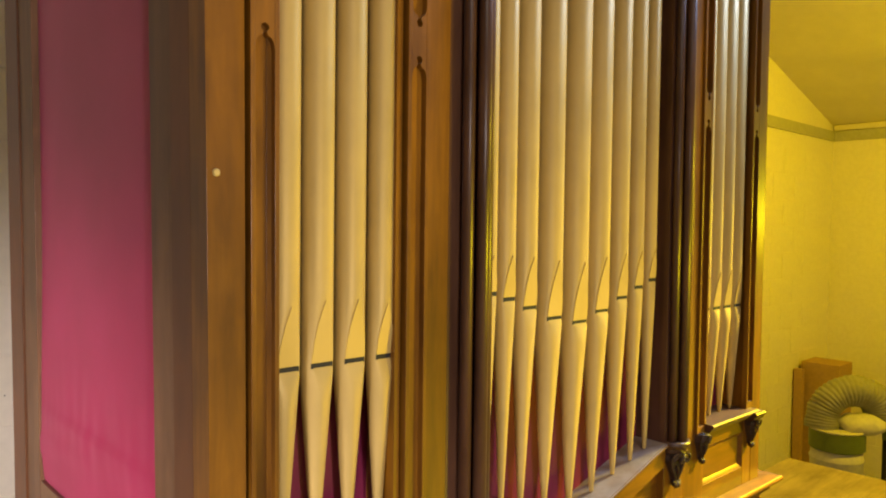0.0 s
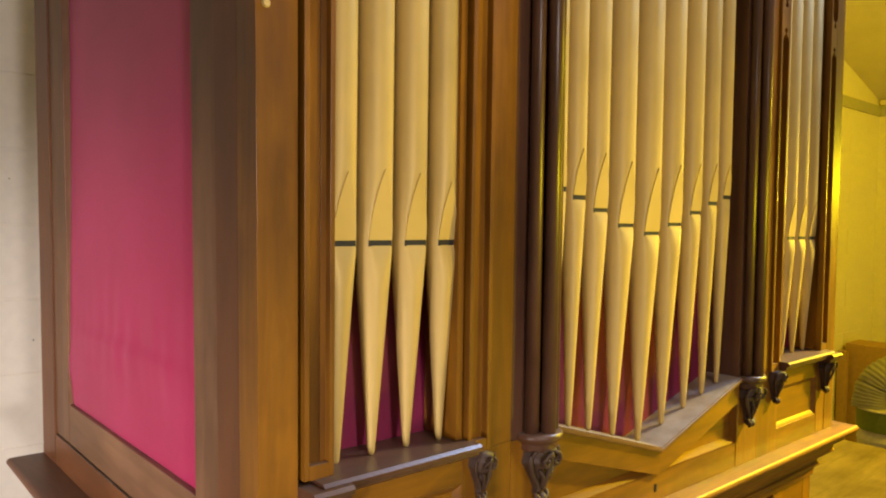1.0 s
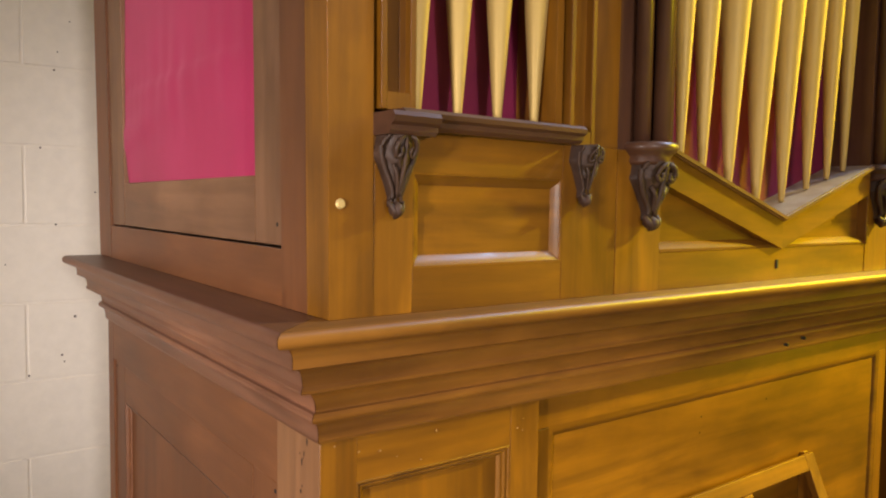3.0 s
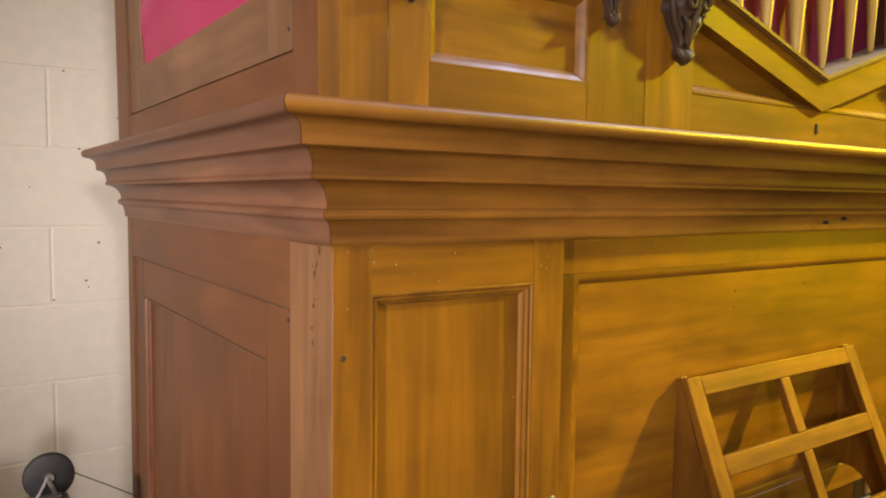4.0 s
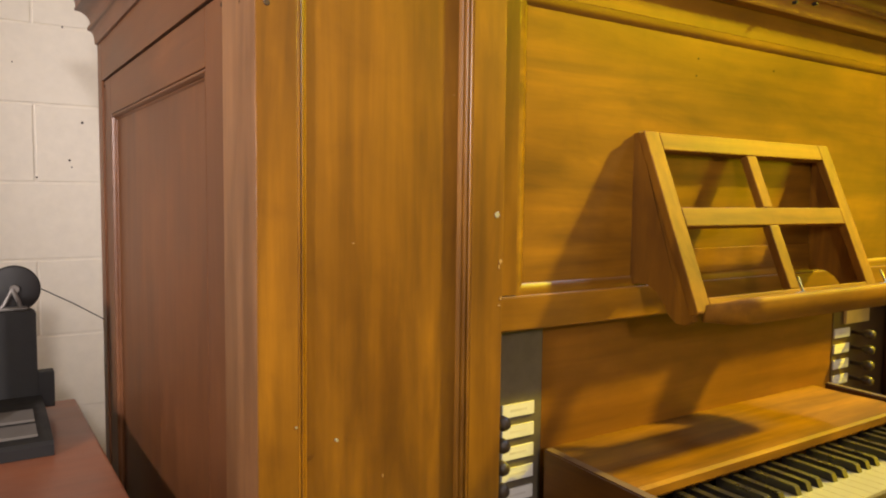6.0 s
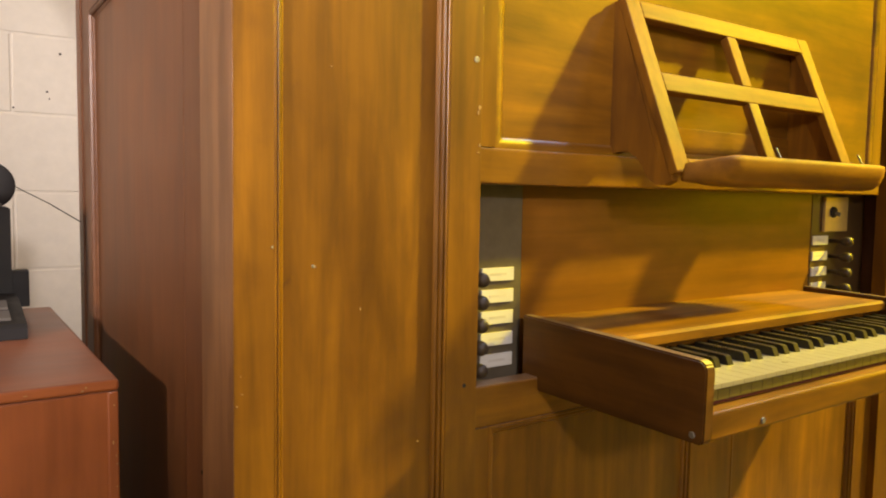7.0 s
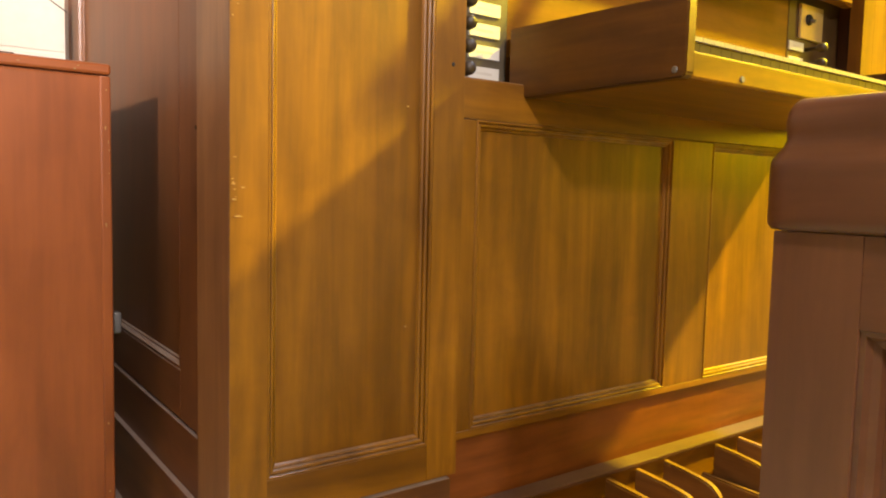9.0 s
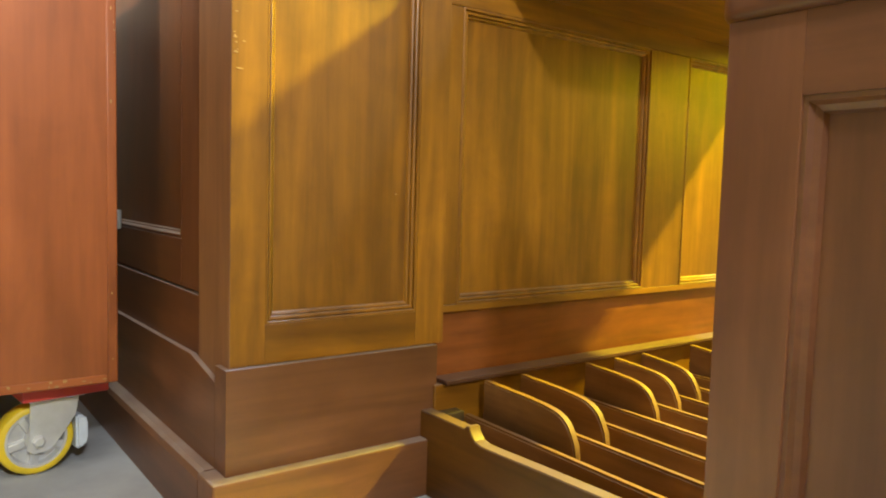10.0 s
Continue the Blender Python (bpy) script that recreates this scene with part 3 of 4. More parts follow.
part("panel", extruded([(VX - 0.01, UY + 0.014, 1.745), (mirror(VX) + 0.01, UY + 0.014, 1.745), (mirror(VX) + 0.01, UY + 0.014, VZ - 0.02), (CX, UY + 0.014, VM - 0.02), (VX - 0.01, UY + 0.014, VZ - 0.02)], (0, 0.008, 0)), WOOD["x"], organ)
part("moulding", extruded([(0.541, UY + d, z) for d, z in ((0.0145, 1.7522), (0.0005, 1.7522), (0.0005, 1.756), (0.004, 1.760), (0.0135, 1.766))], (mirror(0.541) - 0.541, 0, 0)), DESK["x"], organ)
part("moulding", boxed(mirror(0.548), mirror(0.540), UY - 0.004, UY + 0.016, 1.752, 1.84, 0.002), WOOD["z"], organ)
part("keyhole", boxed(CX - 0.003, CX + 0.003, UY - 0.0005, UY + 0.01, 1.716, 1.731, 0.0005), BLACK, organ)
for z in (1.815, 2.490):
    part("screw_head", lathed([(0.0, UY - 0.003), (0.004, UY - 0.003), (0.0055, UY - 0.001), (0.0055, UY + 0.004)], 0.026, 0, z, 16, "y"), BRASS, organ, "brass screw head")

# crimson cloth behind the pipes
part("backing_cloth", boxed(0.10, mirror(0.10), 0.032, 0.037, 1.75, TOP, 0), FABRIC_SHADED, organ, "crimson cloth behind the pipes")


def pipe(x, r, tip, mouth, y=None):
    """A front pipe: conical foot, flattened mouth with pointed upper lip, slot and rounded lower lip."""
    y = UY + 0.007 + r if y is None else y
    seg = 40
    rows = [(0.0035, tip), (0.005, tip + 0.004)]
    foot = mouth - 0.012
    rows += [(0.005 + (r - 0.005) * ((k / 12) ** 0.97), tip + 0.004 + (foot - tip - 0.004) * k / 12) for k in range(1, 13)]
    rows += [(r, mouth + k * 0.0125) for k in range(0, 10)] + [(r, mouth + 0.2), (r, TOP - 0.02)]
    bm = bmesh.new()
    rings = []
    tall = 3.9 * r
    for rad, z in rows:
        ring = []
        for k in range(seg):
            a = 2 * math.pi * k / seg
            px, py = rad * math.cos(a), rad * math.sin(a)
            if mouth - 0.03 < z < mouth + tall:
                # dressed flat to the mouth
                lim = -r * (0.60 + 0.40 * max(0, (z - mouth) / tall)) if z >= mouth else -r * (0.60 + 0.4 * (mouth - z) / 0.03)
                py = max(py, lim)
            ring.append(bm.verts.new((x + px, y + py, z)))
        rings.append(ring)
    for p, q in zip(rings, rings[1:]):
        for k in range(seg):
            bm.faces.new((p[k], p[(k + 1) % seg], q[(k + 1) % seg], q[k]))
    bm.faces.new(rings[0][::-1])
    bm.faces.new(rings[-1])
    bmesh.ops.recalc_face_normals(bm, faces=bm.faces)
    body = part("pipe", bm, GOLD, organ, "", True)
    # the upper lip lies on the flat, a pointed arch
    hw = 0.74 * r
    n = 10
    left = []
    for k in range(n + 1):
        s = k / n
        left.append((hw * (1 - s ** 1.9), mouth + 0.004 + (tall - 0.006) * s))
    outline = [(-u, v) for u, v in left] + [(u, v) for u, v in left[::-1][1:]]

    def on_flat(u, v, lift):
        return (x + u, y - r * (0.60 + 0.40 * (v - mouth) / tall) - lift, v)

    bm = bmesh.new()
    a = [bm.verts.new(on_flat(u, v, 0.0016)) for u, v in outline]
    b = [bm.verts.new(on_flat(u * 0.97, v, -0.002)) for u, v in outline]
    bm.faces.new(a)
    for i in range(len(a)):
        j = (i + 1) % len(a)
        bm.faces.new((a[i], b[i], b[j], a[j]))
    bmesh.ops.recalc_face_normals(bm, faces=bm.faces)
    part("upper_lip", bm, GOLD, body)
    part("mouth_slot", boxed(x - hw, x + hw, y - 0.60 * r - 0.0012, y - 0.3 * r, mouth - 0.0045, mouth + 0.0045, 0), BLACK, body, "dark mouth slot")
    arc = [(hw * 0.92 * math.cos(math.pi * k / 12), mouth - 0.0045 - 0.020 * math.sin(math.pi * k / 12) ** 0.8) for k in range(13)]
    bm = bmesh.new()
    a = [bm.verts.new((x + u, y - 0.60 * r - 0.0005 - (mouth - 0.0045 - v) * 0.22, v)) for u, v in arc]
    b = [bm.verts.new((x + u, y - 0.5 * r, v)) for u, v in arc]
    bm.faces.new(a)
    for i in range(len(a)):
        j = (i + 1) % len(a)
        bm.faces.new((a[i], b[i], b[j], a[j]))
    bmesh.ops.recalc_face_normals(bm, faces=bm.faces)
    part("lower_lip", bm, GOLD, body)


for x, r in ((0.139, 0.0245), (0.198, 0.026), (0.259, 0.0255), (0.318, 0.023)):
    pipe(x, r, 1.914, 2.208)
    pipe(mirror(x), r, 1.914, 2.208)
for k, r in enumerate((0.019, 0.022, 0.0265, 0.031, 0.033, 0.031, 0.0265, 0.022, 0.019)):
    x = CX - 0.004 + (-0.285, -0.233, -0.170, -0.090, -0.003, 0.076, 0.151, 0.216, 0.272)[k]
    mouth = (2.296, 2.283, 2.262, 2.235, 2.220, 2.238, 2.263, 2.284, 2.299)[k]
    pipe(x, r, VM + (VZ - VM) * abs(x - CX) / (CX - VX) + 0.001, mouth)

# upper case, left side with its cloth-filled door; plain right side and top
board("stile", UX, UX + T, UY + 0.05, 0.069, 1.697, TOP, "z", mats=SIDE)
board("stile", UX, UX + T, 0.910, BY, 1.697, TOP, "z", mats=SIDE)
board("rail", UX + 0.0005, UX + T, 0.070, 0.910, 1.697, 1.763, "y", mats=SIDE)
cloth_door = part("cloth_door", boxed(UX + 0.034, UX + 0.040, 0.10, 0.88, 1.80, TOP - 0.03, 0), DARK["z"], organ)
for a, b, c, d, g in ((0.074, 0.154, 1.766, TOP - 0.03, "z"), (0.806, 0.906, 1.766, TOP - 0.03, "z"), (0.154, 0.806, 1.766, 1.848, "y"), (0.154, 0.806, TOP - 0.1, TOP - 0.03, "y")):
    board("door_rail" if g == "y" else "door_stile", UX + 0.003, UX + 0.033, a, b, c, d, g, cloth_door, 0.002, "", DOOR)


def side_cloth():
    """Satin stretched over the door's opening, slack and bellying out low down, with a fold and small puckers."""
    bm = bmesh.new()
    nu, nv = 60, 170
    grid = []
    for j in range(nv + 1):
        row = []
        for i in range(nu + 1):
            s, v = i / nu, 1.842 + (TOP - 0.11 - 1.842) * j / nv
            u = 0.150 + 0.660 * s
            slack = 1 / (1 + math.exp((v - 2.22 + 0.05 * s) / 0.10)) * (1 - math.exp(-(v - 1.83) / 0.03))
            x = 0.0135 + 0.004 * s + slack * (0.006 - 0.017 * s ** 0.9)
            edge = math.sin(math.pi * min(1, max(0, s))) ** 0.5
            fold = 1.968 + 0.085 * (1 - s) * s + 0.03 * (0.3 - s)
            x -= 0.0060 * math.exp(-((v - fold + 0.018) / 0.022) ** 2) * max(0, s - 0.45) * 2
            x += 0.0024 * noise.noise(Vector((u * 26, v * 6, 2.0))) * edge * math.exp(-((v - 2.02) / 0.09) ** 2)
            x += 0.0030 * noise.noise(Vector((u * 3, v * 2.2, 0.4))) * edge
            crease = 2.004 + 0.025 * s * (1 - s)
            d = v - crease
            x -= 0.0050 * (math.exp(-(d / 0.010) ** 2) if d > 0 else math.exp(-(d / 0.05) ** 2)) * edge
            row.append(bm.verts.new((UX + max(x, 0.004), u, v)))
        grid.append(row)
    for p, q in zip(grid, grid[1:]):
        for i in range(nu):
            bm.faces.new((p[i], p[i + 1], q[i + 1], q[i]))
    bmesh.ops.recalc_face_normals(bm, faces=bm.faces)
    bmesh.ops.solidify(bm, geom=bm.faces[:], thickness=0.001)
    return bm


part("cloth", side_cloth(), SATIN_LIT, cloth_door, "stretched crimson cloth", True)
board("side_board", mirror(UX) - T, mirror(UX), UY + 0.05, BY, 1.697, TOP, "z")
board("top_board", UX, mirror(UX), UY, BY, TOP, TOP + 0.03, "x")

# the old case leans outward at its upper left edge
def lean(x):
    for (a, p), (b, q) in zip(((0.045, 0.0135), (0.070, 0.007), (0.115, 0.004)), ((0.070, 0.007), (0.115, 0.004), (0.132, 0.0))):
        if x < b:
            return p + (q - p) * max(0.0, x - a) / (b - a)
    return 0.0


for ob in [c for c in organ.children_recursive if c.type == "MESH" and not c.name.startswith("pipe") and c.name.split(".")[0] not in ("upper_lip", "lower_lip", "mouth_slot", "backing_cloth", "top_board")]:
    for v in ob.data.vertices:
        if v.co.z > 1.9 and v.co.x < 0.132:
            v.co.x -= lean(v.co.x) * (v.co.z - 1.9)

# ---- key desk ----
part("recess_back", boxed(0.4885, 1.2825, 0.0735, 0.086, 0.70, 1.10, 0), RECESS, organ, "plain red-brown board behind the keys")
for a, b, left in ((0.30, 0.487, True), (1.284, 1.504, False)):
    jamb = part("stop_jamb", boxed(a, b, 0.072, 0.0855, 0.70, 1.10, 0.0008), JAMB if left else BROWN_JAMB, organ, "dark stop jamb")
    for k in range(5 if left else 4):
        z = 0.931 - 0.0316 * k if left else 0.962 - 0.033 * k
        la, lb, kx = (0.412, 0.471, 0.385) if left else (1.289, 1.347, 1.361)
        card = part("stop_label", boxed(la, lb, 0.0690, 0.0722, z - 0.0096, z + 0.0096, 0.0005), PAPER, jamb, "white stop label with faint writing")
        part("writing", boxed(la + 0.014, lb - 0.014, 0.0687, 0.0692, z - 0.0018, z + 0.0018, 0), INK, card)
        part("stop_knob", lathed([(0.004, 0.074), (0.004, 0.050), (0.007, 0.046), (0.0105, 0.038), (0.010, 0.030), (0.007, 0.025), (0.001, 0.024)], kx, 0, z - 0.002, 16, "y"), KNOB, jamb, "dark turned stop knob", True)
part("recess_side", boxed(1.5045, 1.53, 0.046, 0.0855, 0.70, 1.10, 0.0015), DARK["z"], organ)
plate = part("switch_plate", boxed(1.322, 1.416, 0.0645, 0.0718, 0.980, 1.055, 0.002), BRASS, organ, "brass switch plate")
part("switch", lathed([(0.012, 0.066), (0.012, 0.0615), (0.010, 0.059), (0.0001, 0.0585)], 1.352, 0, 1.022, 18, "y"), BLACK, plate, "", True)
part("switch_lever", tube([(1.352, 0.060, 1.020), (1.354, 0.050, 1.017)], [0.0035, 0.0045], 8), DULL, plate)

keybed = part("keybed", boxed(0.476, mirror(0.476), -0.248, 0.05, 0.768, 0.786, 0.002), KEYDESK["x"], organ, "projecting key bed with cheeks and cover")


def cheek(x0, x1):
    rows = [(0.05, 0.767), (-0.258, 0.767), (-0.262, 0.772), (-0.263, 0.852), (-0.261, 0.859), (-0.255, 0.864), (-0.15, 0.867), (0.05, 0.872)]
    bm = extruded([(x0, y, z) for y, z in rows], (x1 - x0, 0, 0))
    bmesh.ops.bevel(bm, geom=bm.edges[:], offset=0.002, segments=2, affect="EDGES")
    return part("cheek", bm, CHEEK, keybed, "dark red-brown cheek")


for a in (0.474, mirror(0.491)):
    cheek(a, a + 0.017)
part("key_slip", boxed(0.4915, mirror(0.4915), -0.258, -0.235, 0.767, 0.801, 0.004), KEYDESK["x"], keybed)
cover = [(0.0775, 0.862), (-0.105, 0.862), (-0.110, 0.858), (-0.110, 0.846), (-0.100, 0.840), (-0.098, 0.836), (0.0775, 0.836)]
part("key_cover", extruded([(0.4915, y, z) for y, z in cover], (mirror(0.4915) - 0.4915, 0, 0)), DESK["x"], keybed)
for x in (0.596, 1.118):
    part("screw_head", lathed([(0.0, -0.260), (0.0035, -0.260), (0.0042, -0.2585), (0.0042, -0.255)], x, 0, 0.777, 14, "y"), DULL, keybed)
part("screw_head", lathed([(0.0, 0.4725), (0.0035, 0.4725), (0.0042, 0.4735), (0.0042, 0.477)], 0, -0.247, 0.777, 14, "x"), DULL, keybed)
part("felt_strip", boxed(0.4925, mirror(0.4925), -0.230, -0.11, 0.7985, 0.8028, 0), FELT, keybed, "red felt strip")
KEY0, PITCH = 0.4955, 0.02327
for k in range(31):
    x = KEY0 + PITCH * k
    key = part("natural_key", boxed(x + 0.0002, x + PITCH - 0.0002, -0.236, -0.10, 0.819, 0.825, 0.0004), IVORY, keybed)
    part("key_front", boxed(x + 0.0002, x + PITCH - 0.0002, -0.2315, -0.10, 0.803, 0.819, 0.0005), KEY_FRONT_SHADED, key)
    if k % 7 in (0, 1, 3, 4, 5) and k < 30:
        off = {0: -0.003, 1: 0.003, 3: -0.004, 4: 0, 5: 0.004}[k % 7]
        c = x + PITCH + off
        rows = [(-0.100, 0.825), (-0.183, 0.825), (-0.178, 0.836), (-0.174, 0.8375), (-0.100, 0.8385)]
        part("sharp_key", extruded([(c - 0.0055, y, z) for y, z in rows], (0.011, 0, 0)), EBONY, keybed)

# ---- music desk ----
desk = part("music_desk", boxed(0.64, 1.09, 0.018, 0.028, 1.12, 1.16, 0.001), DESK["x"], organ, "tilted open-framed wooden music desk")
DX0, DX1 = 0.613, 1.104
P_TOP, P_BOT = Vector((0, 0.002, 1.340)), Vector((0, -0.104, 1.082))
D_LEN = (P_TOP - P_BOT).length
D_UP = (P_TOP - P_BOT).normalized()
D_OUT = Vector((0, -D_UP.z, D_UP.y))


def desk_bar(name, x0, x1, v0, v1, thick=0.014):
    bm = boxed(x0, x1, 0, thick, v0, v1, 0.002)
    for v in bm.verts:
        x, d, h = v.co
        p = P_BOT + D_UP * h - D_OUT * d
        v.co = (x, p.y, p.z)
    bmesh.ops.recalc_face_normals(bm, faces=bm.faces)
    return part(name, bm, DESK["x" if x1 - x0 > 0.1 else "z"], desk)


desk_bar("desk_stile", DX0, DX0 + 0.032, 0, D_LEN)
desk_bar("desk_stile", DX1 - 0.032, DX1, 0, D_LEN)
desk_bar("desk_rail", DX0 + 0.032, DX1 - 0.032, D_LEN - 0.030, D_LEN - 0.0003)
desk_bar("desk_rail", DX0 + 0.032, DX1 - 0.032, 0.128, 0.158)
desk_bar("desk_rail", DX0 + 0.032, DX1 - 0.032, 0.0003, 0.022)
desk_bar("desk_mullion", 0.846, 0.872, 0.022, 0.128)
desk_bar("desk_mullion", 0.846, 0.872, 0.158, D_LEN - 0.030)
for a in (DX0 + 0.001, DX1 - 0.015):
    rows = [(0.026, 1.335), (0.012, 1.338)] + [((P_BOT + D_UP * D_LEN * (1 - k / 6) - D_OUT * 0.013).y, (P_BOT + D_UP * D_LEN * (1 - k / 6)).z) for k in range(7)]
    rows += [(-0.094, 1.070), (-0.082, 1.063), (-0.066, 1.064), (-0.052, 1.074), (-0.042, 1.090), (-0.030, 1.104), (-0.014, 1.113), (0.004, 1.114), (0.026, 1.108)]
    part("desk_cheek", extruded([(a, y, z) for y, z in rows], (0.014, 0, 0)), DESK["z"], desk)
lip = [(-0.098, 1.066), (-0.118, 1.063), (-0.134, 1.066), (-0.145, 1.074), (-0.151, 1.087), (-0.153, 1.099), (-0.151, 1.106), (-0.146, 1.107), (-0.140, 1.099), (-0.130, 1.091), (-0.114, 1.088), (-0.100, 1.090)]


def desk_ledge():
    bm = bmesh.new()
    rings = []
    for k in range(41):
        s = k / 40
        x = DX0 + 0.014 + (DX1 + 0.004 - DX0 - 0.014) * s
        grow = min(1, max(0.12, (s * 9) ** 0.8)) * min(1, max(0.12, ((1 - s) * 40) ** 0.8))
        rings.append([bm.verts.new((x, -0.100 + (y + 0.100) * grow, 1.078 + (z - 1.078) * (0.5 + 0.5 * grow))) for y, z in lip])
    n = len(lip)
    for p, q in zip(rings, rings[1:]):
        for k in range(n):
            bm.faces.new((p[k], p[(k + 1) % n], q[(k + 1) % n], q[k]))
    bm.faces.new(rings[0])
    bm.faces.new(rings[-1][::-1])
    bmesh.ops.recalc_face_normals(bm, faces=bm.faces)
    return bm


part("desk_ledge", desk_ledge(), DESK["x"], desk, "scooped ledge of the music desk", True)
for x in (0.815, 1.06):
    part("page_clip", tube([(x - 0.012, -0.128, 1.100), (x, -0.135, 1.104), (x + 0.004, -0.128, 1.112), (x + 0.012, -0.118, 1.124)], [0.003, 0.003, 0.0015, 0.0015], 8), DULL, desk, "brass page clip")

# ---- plugged screw holes, catches and dents in the case ----
def dot(x, y, z, r, axis, material, label=""):
    s = {"y": [(0.0001, -0.0008), (r * 0.8, -0.0008), (r, 0.0), (r, 0.004)], "x": [(0.0001, -0.0008), (r * 0.8, -0.0008), (r, 0.0), (r, 0.004)]}[axis]
    c = {"y": (x, y, z), "x": (x, y, z)}[axis]
    return part("screw_hole", lathed(s, *c, 12, axis), material, organ, label)


for x, z, r, m in ((0.343, 1.217, 0.0042, IVORY), (0.333, 0.797, 0.0028, BLACK), (0.040, 1.437, 0.0035, CARVED), (0.120, 0.962, 0.0018, IVORY), (0.071, 0.985, 0.0015, IVORY)):
    dot(x, LY, z, r, "y", m)
for y, z in ((0.128, 1.460), (0.130, 0.70), (0.985, 0.86), (0.955, 1.462)):
    dot(LX + (0.004 if D0 < y < D1 else 0), y, z, 0.003, "x", BLACK)
for y, z in ((0.088, 1.790), (0.090, 2.247), (0.878, 2.254)):
    dot(UX + 0.003, y, z, 0.003, "x", BLACK)
for x, z in ((0.952, 1.5715), (1.012, 1.578)):
    part("screw_hole", lathed([(0.0001, LY - 0.0198), (0.0026, LY - 0.0198), (0.003, LY - 0.019), (0.003, LY - 0.012)], x, 0, z, 10, "y"), BLACK, organ)
for x, z in ((0.755, 1.462), (0.752, 1.435), (0.958, 1.463)):
    part("screw_hole", lathed([(0.0001, CY + 0.0070), (0.0016, CY + 0.0070), (0.0018, CY + 0.0080), (0.0018, CY + 0.012)], x, 0, z, 8, "y"), BLACK, organ)

CHIP = plain("bare_wood", (0.30, 0.17, 0.06), 0.7, 0, 0.2, 80)


def chip(x, y, z, w, h, seed, owner=None):
    """A shallow ragged chip through the varnish, wrapped round the front corner of the case."""
    rnd = random.Random(seed)
    n = 9
    bm = bmesh.new()
    rim = [((1 + rnd.uniform(-0.35, 0.25)) * w * math.cos(2 * math.pi * k / n), (1 + rnd.uniform(-0.3, 0.3)) * h * math.sin(2 * math.pi * k / n)) for k in range(n)]
    a = [bm.verts.new((x + u, y - 0.0006, z + v)) for u, v in rim]
    b = [bm.verts.new((x + u * 1.1, y + 0.001, z + v * 1.1)) for u, v in rim]
    bm.faces.new(a)
    for k in range(n):
        bm.faces.new((a[k], b[k], b[(k + 1) % n], a[(k + 1) % n]))
    bmesh.ops.recalc_face_normals(bm, faces=bm.faces)
    part("chip", bm, CHIP, owner or organ)


DENT = plain("dark_dent", (0.03, 0.016, 0.01), 0.7)


def dent(y, z, w, h, seed):
    """A dark split in the worn stile on the side of the case."""
    rnd = random.Random(seed)
    rim = [(w * math.cos(a) * rnd.uniform(0.6, 1.3), h * math.sin(a) * rnd.uniform(0.7, 1.3)) for a in [2 * math.pi * k / 8 for k in range(8)]]
    part("dent", extruded([(LX - 0.0012, y + u, z + v) for u, v in rim], (0.002, 0, 0)), DENT, organ)


rnd = random.Random(9)
for k in range(9):
    dent(0.046 + rnd.gauss(0, 0.006), 1.535 - 0.13 * rnd.random() ** 1.5, rnd.uniform(0.0004, 0.0016), rnd.uniform(0.0006, 0.0045), k)
dent(0.031, 1.550, 0.0016, 0.005, 40)
for x, z, w, h in ((0.349, 1.157, 0.003, 0.0025), (0.347, 1.150, 0.0012, 0.003), (0.350, 1.109, 0.0016, 0.0022), (0.348, 1.100, 0.0022, 0.0012)):
    chip(min(x, 0.350), LY, z, w, h, int(z * 1000))
rnd = random.Random(12)
for k in range(12):
    chip(rnd.uniform(-0.04, 1.3), LY - 0.0876, 1.688 + rnd.uniform(-0.002, 0.002), rnd.uniform(0.0008, 0.003), rnd.uniform(0.0004, 0.0009), k + 200)
rnd = random.Random(5)
for k in range(11):
    chip(LX + 0.003 + abs(rnd.gauss(0, 0.006)), LY, 0.635 + rnd.gauss(0, 0.035) + (0.2 if k % 5 == 4 else 0), rnd.uniform(0.001, 0.0045) * rnd.random() + 0.0006, rnd.uniform(0.0004, 0.0013), k)
for k in range(16):
    chip(0.05 + rnd.uniform(-0.02, 0.29), LY, 1.53 - 1.25 * rnd.random() ** 2 if k < 8 else rnd.uniform(1.51, 1.55), rnd.uniform(0.0006, 0.0014), rnd.uniform(0.0006, 0.0016), k + 50)

# ---- pedal board ----
pedals = thing("pedalboard", "wooden organ pedalboard with long straight pedals, on the floor", "pedalboard", at=(0, 0, 0))
toe = [(0.008, FLOOR), (0.008, 0.138), (-0.108, 0.138), (-0.112, 0.1425), (-0.118, 0.1425), (-0.122, 0.135), (-0.130, 0.1265), (-0.142, 0.1235), (-0.160, 0.1235), (-0.234, 0.1255), (-0.356, 0.128), (-0.85, 0.131), (-0.85, FLOOR)]
bm = extruded([(0.311, y, z) for y, z in toe], (0.020, 0, 0))
bmesh.ops.bevel(bm, geom=[e for e in bm.edges if abs(e.verts[0].co.x - e.verts[1].co.x) < 0.001], offset=0.0015, segments=1, affect="EDGES")
# shade on the end board's face is put into this dark wood
part("frame_end", bm, CHEEK, pedals, "end board with an upturned toe")
part("bracket", boxed(0.3315, 0.372, -0.034, -0.0125, 0.118, 0.134, 0.002), KNOB, pedals, "small dark metal bracket")
part("frame_back", boxed(0.332, 1.38, -0.012, 0.010, FLOOR, 0.172, 0.002), WOOD["x"], pedals)
# dark wood stands in for the shade over the top strip
part("frame_top", boxed(0.345, 1.38, -0.024, 0.0115, 0.1725, 0.179, 0.001), DARK["x"], pedals)
part("frame_front", boxed(0.332, 1.38, -0.85, -0.83, FLOOR, 0.06, 0.002), DARK["x"], pedals)


